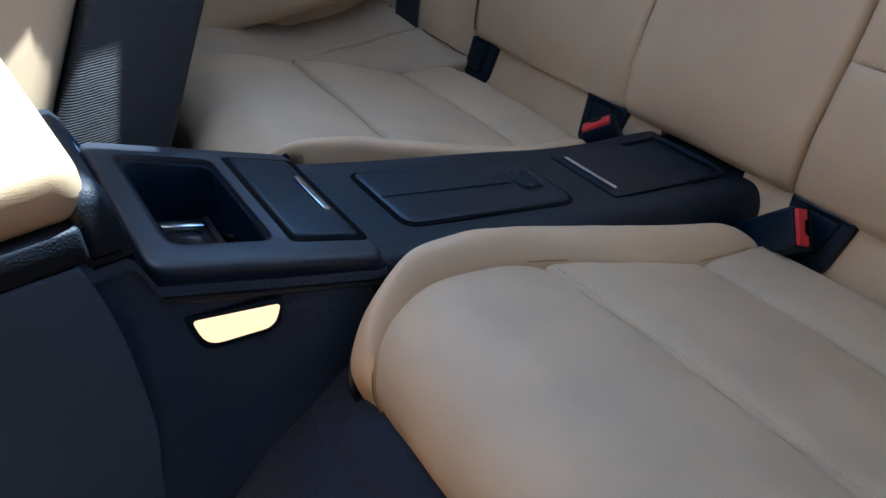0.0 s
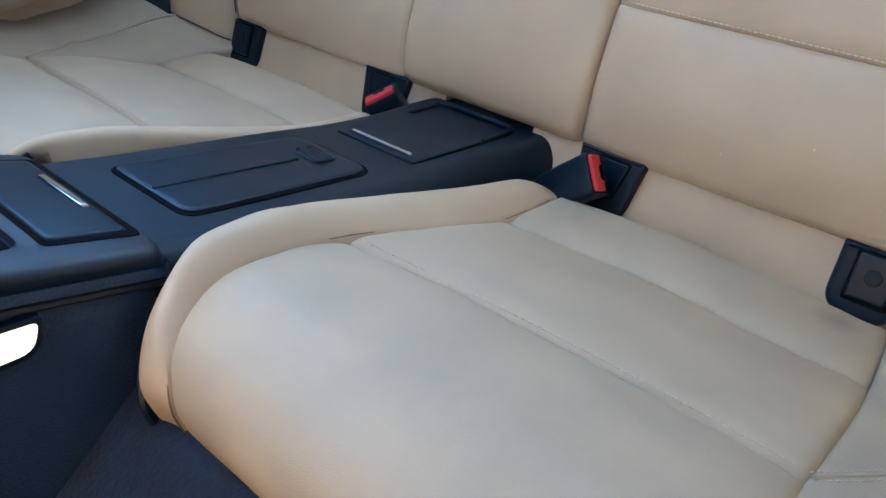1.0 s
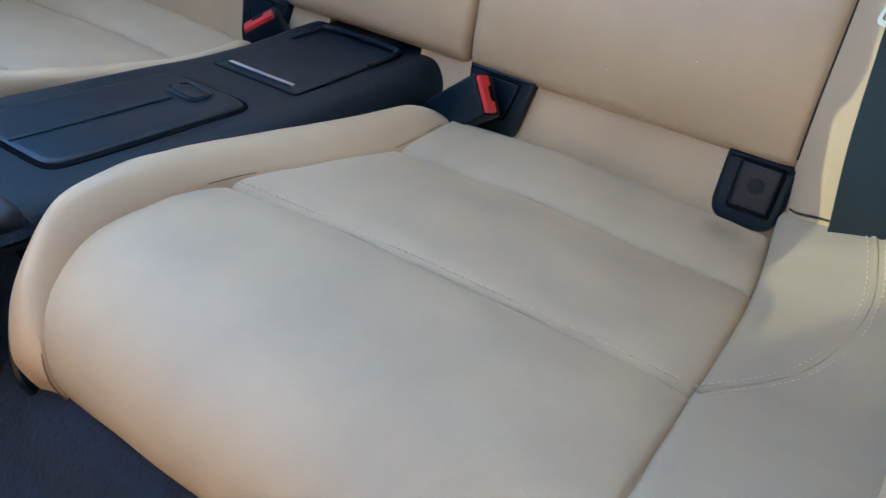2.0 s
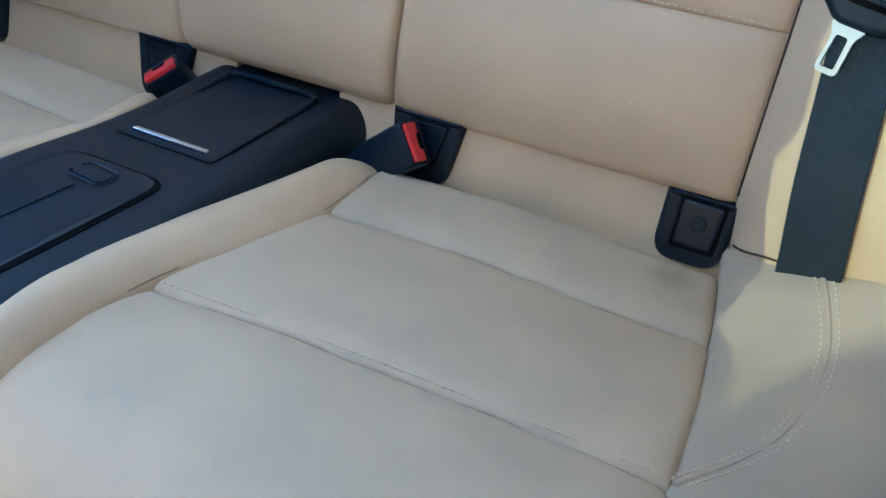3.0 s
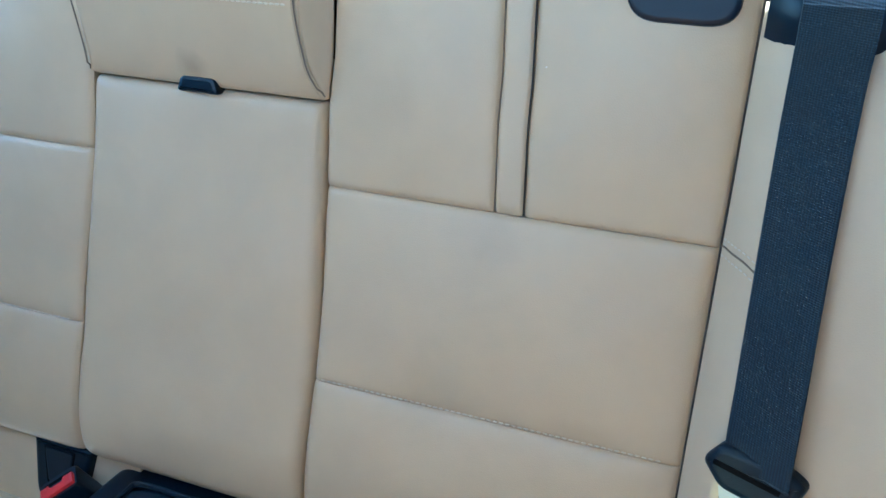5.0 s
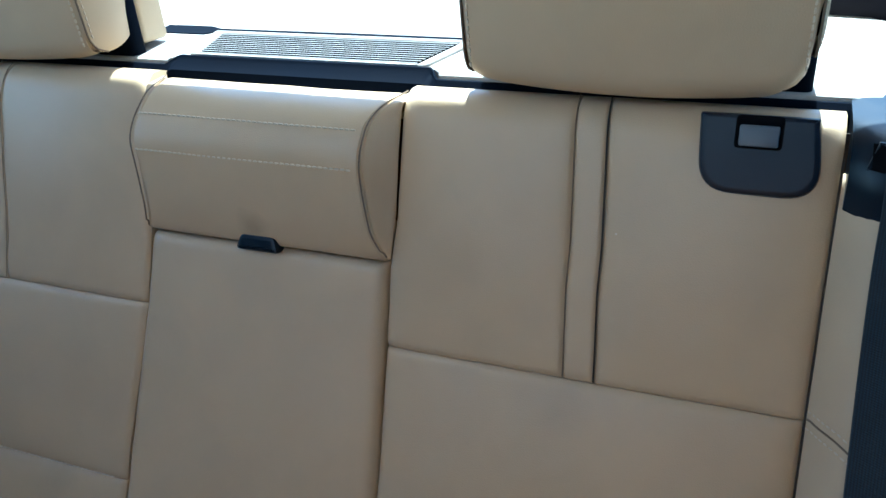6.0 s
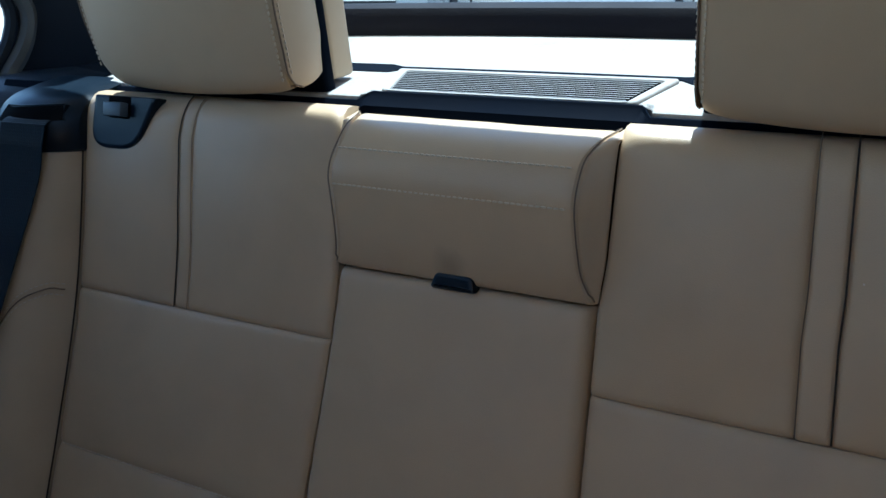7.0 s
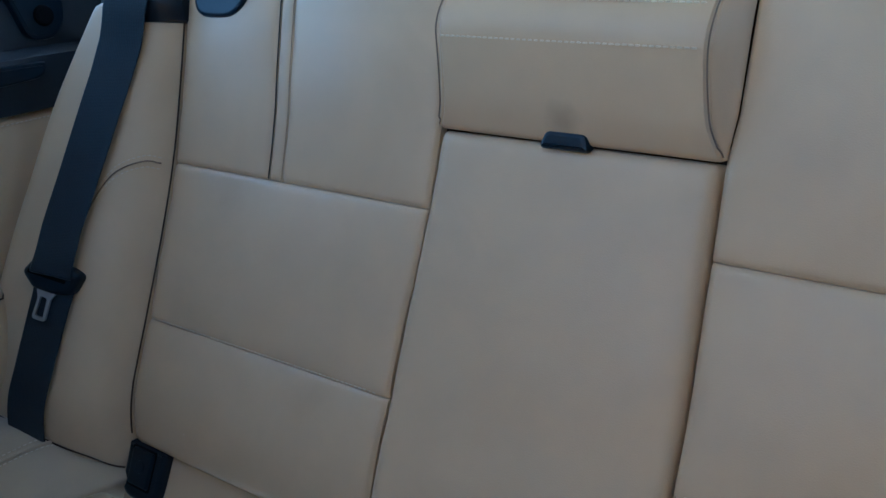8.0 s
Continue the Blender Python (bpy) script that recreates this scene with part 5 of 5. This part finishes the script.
def build_front():
    t = thing("front_console", (0, -0.9, 0.1), "dark front centre console with a sunlit tan leather armrest", "centre console")
    bm = box((-0.105, -0.95, 0.585), (0.105, -0.546, 0.629), 0.017, 5)
    for v in bm.verts:
        if v.co.y > -0.7:
            v.co.y -= 0.010 * (1 - (v.co.x / 0.105) ** 2) + 0.012 * (0.105 - v.co.x) / 0.21
    arm = part("armrest", bm, LEATHER, t, "tan leather armrest", sharp=60)
    # black block fills the gap under the armrest, for its shade
    part("armrest_gap", box((-0.096, -0.93, 0.575), (0.096, -0.572, 0.592), 0.004), DARK_GAP, arm)
    edge = smooth_line([(0, -0.5660, 0.5655), (0, -0.5600, 0.53), (0, -0.5585, 0.49), (0, -0.5610, 0.44), (0, -0.5700, 0.39), (0, -0.5740, 0.30), (0, -0.5740, 0.09)], 30)
    panel = prism([(-0.995, 0.09), (-0.995, 0.5655)] + [(p.y, p.z) for p in edge], -0.1065, 0.1065, bevel=0.0025)
    for v in panel.verts:
        v.co.x *= 1 + 0.02 * max(0.0, 0.54 - v.co.z)
    part("side_panel", panel, CHARCOAL_LIT, t, sharp=20)
    part("top_strip", box((-0.1070, -0.99, 0.5662), (0.1070, -0.5590, 0.5868), 0.003, 3), SOFT_BLACK, t)
    part("panel_seam", box((-0.1050, -0.99, 0.563), (0.1050, -0.568, 0.568)), DARK_GAP, t)
    rim = []
    for y, z, w in ((-0.5615, 0.590, 0.1020), (-0.5590, 0.599, 0.1030), (-0.5530, 0.6045, 0.1036), (-0.5455, 0.6030, 0.1036), (-0.5405, 0.5950, 0.1034), (-0.5390, 0.580, 0.1030)):
        rim.append([Vector((x, y, zz)) for x, zz in ((-w, 0.535), (-w, z - 0.040), (-w + 0.003, z - 0.034), (-w + 0.012, z - 0.030), (-0.05, z - 0.026), (0, z - 0.021), (0.05, z - 0.014), (w - 0.012, z), (w - 0.003, z - 0.003), (w, z - 0.010), (w, 0.5605))])
    part("rear_rim", loft(rim), SOFT_BLACK, t, "curved black rim behind the armrest", sharp=60)
    part("rim_joint", box((-0.1036, -0.5585, 0.5640), (0.1036, -0.5440, 0.5655)), DARK_GAP, t)
    # front passenger seat, leaning back
    t = thing("front_passenger_seat", (-0.4, -0.75, 0.1), "tan leather front passenger seat with a black back shell", "car seat")

    def leaned(bm):
        for v in bm.verts:
            v.co.y += 0.64 * (min(v.co.z, 0.64) - 0.40) + 0.20 * max(v.co.z - 0.64, 0.0)
        return bm
    rest = grid_box((-0.64, -0.79, 0.30), (-0.128, -0.6125, 0.98), 0.03, 4)
    for v in rest.verts:
        if v.co.x > -0.4:
            v.co.x -= 0.30 * (min(v.co.z, 0.62) - 0.29)
    part("backrest", leaned(rest), LEATHER, t, sharp=60)
    back = grid_box((-0.635, -0.612, 0.28), (-0.131, -0.5014, 0.95), 0.012, 4)
    for v in back.verts:
        if v.co.x > -0.4:
            v.co.x -= 0.30 * (min(v.co.z, 0.62) - 0.29)
    part("back_shell", leaned(back), RIBBED, t, "black ribbed back shell", sharp=60)
    part("cushion", box((-0.64, -0.99, 0.22), (-0.19, -0.62, 0.42), 0.04, 4), LEATHER, t, sharp=60)
    part("base", box((-0.60, -0.98, 0.08), (-0.23, -0.62, 0.24), 0.01), PLASTIC, t)


def build_glint_mask():
    """Unseen plates that mask the glint lamp: a jagged near edge and two soft far ones."""
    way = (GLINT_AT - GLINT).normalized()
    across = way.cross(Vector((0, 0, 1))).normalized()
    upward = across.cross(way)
    t = thing("glint_mask", GLINT + way * 0.3, "unseen black plates that shape the glint lamp's light", "trim", kind="structure")
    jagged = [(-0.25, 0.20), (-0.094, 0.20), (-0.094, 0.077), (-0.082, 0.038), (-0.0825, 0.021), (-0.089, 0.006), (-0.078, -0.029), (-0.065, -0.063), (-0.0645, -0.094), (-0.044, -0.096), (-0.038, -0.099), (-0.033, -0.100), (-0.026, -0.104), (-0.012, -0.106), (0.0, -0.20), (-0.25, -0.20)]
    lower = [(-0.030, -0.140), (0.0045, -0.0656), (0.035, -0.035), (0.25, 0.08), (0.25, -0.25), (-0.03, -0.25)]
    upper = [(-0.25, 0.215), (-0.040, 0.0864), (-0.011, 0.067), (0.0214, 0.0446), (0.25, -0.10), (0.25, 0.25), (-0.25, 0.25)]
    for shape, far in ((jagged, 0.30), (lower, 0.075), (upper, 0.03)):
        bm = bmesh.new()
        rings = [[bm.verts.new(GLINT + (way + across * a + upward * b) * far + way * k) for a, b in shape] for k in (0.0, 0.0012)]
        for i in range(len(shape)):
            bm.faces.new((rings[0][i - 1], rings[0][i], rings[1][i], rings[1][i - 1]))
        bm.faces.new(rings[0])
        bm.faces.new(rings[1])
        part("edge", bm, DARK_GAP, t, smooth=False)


def build_outside():
    bm = bmesh.new()
    bmesh.ops.create_grid(bm, x_segments=40, y_segments=40, size=400)
    bmesh.ops.translate(bm, verts=bm.verts, vec=(0, 0, -0.30))
    solo("ground", bm, CONCRETE, "pale sunlit concrete of a car park", "ground", "structure")


def build_car(at, turn, paint, kind):
    """A parked vehicle, its nose along its own -y, on the ground."""
    t = thing("parked_car", at, "parked " + kind + " in the sunlit car park outside", "car", "parked cars")
    m = pose(at[0], at[1], at[2], 0, 0, turn)
    tall = 1.75 if "pickup" in kind or "utility" in kind else 1.45
    secs = []
    for y, w, lo, hi in ((-2.25, 0.62, 0.40, 0.62), (-2.18, 0.80, 0.24, 0.74), (-1.9, 0.88, 0.20, 0.82), (-1.0, 0.91, 0.20, 0.94), (-0.3, 0.92, 0.20, 0.98), (0.8, 0.92, 0.20, 1.00), (1.7, 0.91, 0.22, 1.02), (2.1, 0.85, 0.26, 1.00), (2.25, 0.70, 0.40, 0.90)):
        hi *= tall / 1.45
        o = outline_round([(-w, lo), (w, lo), (w, hi * 0.8), (w * 0.9, hi), (-w * 0.9, hi), (-w, hi * 0.8)], 0.08, 3)
        secs.append([m @ Vector((p.x, y, p.y)) for p in o])
    body = part("body", loft(secs), paint, t)
    secs = []
    for y, w, hi in ((-1.05, 0.78, 0.96), (-0.45, 0.70, 1.36), (0.1, 0.69, 1.45), (0.9, 0.69, 1.43), (1.5, 0.70, 1.28), (1.95, 0.74, 1.0)):
        k = tall / 1.45
        o = outline_round([(-0.82, 0.9 * k), (0.82, 0.9 * k), (w * 0.92, hi * k), (-w * 0.92, hi * k)], 0.06, 3)
        secs.append([m @ Vector((p.x, y, p.y)) for p in o])
    part("windows", loft(secs), CAR_GLASS, t, "dark window glass")
    part("roof", loft([[m @ Vector((p.x, y, p.y)) for p in outline_round([(-0.62, tall - 0.05), (0.62, tall - 0.05), (0.58, tall + 0.012), (-0.58, tall + 0.012)], 0.02, 2)] for y in (-0.35, 0.2, 1.15)]), paint, t)
    for sx in (-1, 1):
        for y in (-1.4, 1.4):
            r = 0.34
            ring = [(r * math.cos(k * math.pi / 12), r * math.sin(k * math.pi / 12)) for k in range(24)]
            tyre = part("tyre", slab(ring, lambda a, b, h: m @ Vector((sx * (0.935 + h), y + a, r + b)), 0.22, 0.03), RUBBER, t)
            rim = [(0.22 * math.cos(k * math.pi / 10), 0.22 * math.sin(k * math.pi / 10)) for k in range(20)]
            part("rim", slab(rim, lambda a, b, h: m @ Vector((sx * (0.942 + h), y + a, r + b)), 0.05, 0.02), STEEL, tyre)
        o = outline_round([(0.50, 0.60), (0.80, 0.60), (0.82, 0.72), (0.52, 0.70)], 0.03, 3)
        part("headlamp", slab([(sx * p.x, p.y) for p in o], lambda a, b, h: m @ Vector((a, -2.225 - h, b * tall / 1.45)), 0.08, 0.01), STEEL, t)
    part("grille", slab(outline_round([(-0.42, 0.46), (0.42, 0.46), (0.46, 0.68), (-0.46, 0.68)], 0.03, 3), lambda a, b, h: m @ Vector((a, -2.262 - h, b * tall / 1.45)), 0.08, 0.01), RUBBER, t)
    for k, z in enumerate((0.50, 0.57, 0.64)):
        part("grille_bar", slab(outline_round([(-0.44, z), (0.44, z), (0.44, z + 0.03), (-0.44, z + 0.03)], 0.01, 2), lambda a, b, h: m @ Vector((a, -2.285 - h, b * tall / 1.45)), 0.05, 0.008), CHROME, t, "bright grille bar")
    part("apron", slab(outline_round([(-0.78, 0.19), (0.78, 0.19), (0.82, 0.40), (-0.82, 0.40)], 0.04, 3), lambda a, b, h: m @ Vector((a, -2.235 - h, b)), 0.20, 0.02), RUBBER, t, "black lower apron")
    part("bumper", box((-0.85, -2.30, 0.30), (0.85, -2.12, 0.44), 0.04), RUBBER, t) if "pickup" in kind else None
    for o in t.children_recursive:
        if o.name.startswith("bumper"):
            o.data.transform(Matrix.Translation(BASE[t]))
            o.data.transform(m)
            o.data.transform(Matrix.Translation(-BASE[t]))
    return t


for side in (1, -1):
    seat = thing("car_seat", (side * 0.28, -0.2, 0.34), "tan leather back row seat with sewn seams and side bolster", "car seat", "back row seats")
    build_backrest(side, seat)
    build_cushion(side, seat)
    build_bolster(side, seat)
    build_bezel(side)
    build_side_trim(side)
    build_anchor(side)
    build_belt(side)
    build_guide(side)
    build_headrest(side)
build_buckle(1, (0.78, 0.10, 0.60), (-0.13, -0.72, 0.37), (0.151, -0.036, 0.390))
build_buckle(-1, (-0.25, -0.35, 0.92), (0.68, -0.71, -0.05), (-0.108, -0.040, 0.388), -0.010)
middle = thing("back_row_middle_seat", (0, 0.08, 0.37), "tan leather middle section of the rear bench, armrest folded up", "car seat")
build_pillow(middle)
build_armrest(middle)
build_band()
build_console()
build_lamp()
build_shelf()
build_cabin()
build_front()
build_glint_mask()
build_outside()
for at, turn, paint, kind in (((-5.4, 10.5, -0.30), 4, SILVER_PAINT, "silver saloon car"), ((-2.5, 10.6, -0.30), -3, WHITE_PAINT, "white utility vehicle"), ((0.4, 10.4, -0.30), 2, SILVER_PAINT, "silver utility vehicle"), ((3.3, 10.6, -0.30), -2, WHITE_PAINT, "white saloon car"), ((-14.5, 8.6, -0.30), 60, SILVER_PAINT, "silver utility vehicle"), ((-12.6, 11.6, -0.30), 60, WHITE_PAINT, "white saloon car")):
    build_car(at, turn, paint, kind)
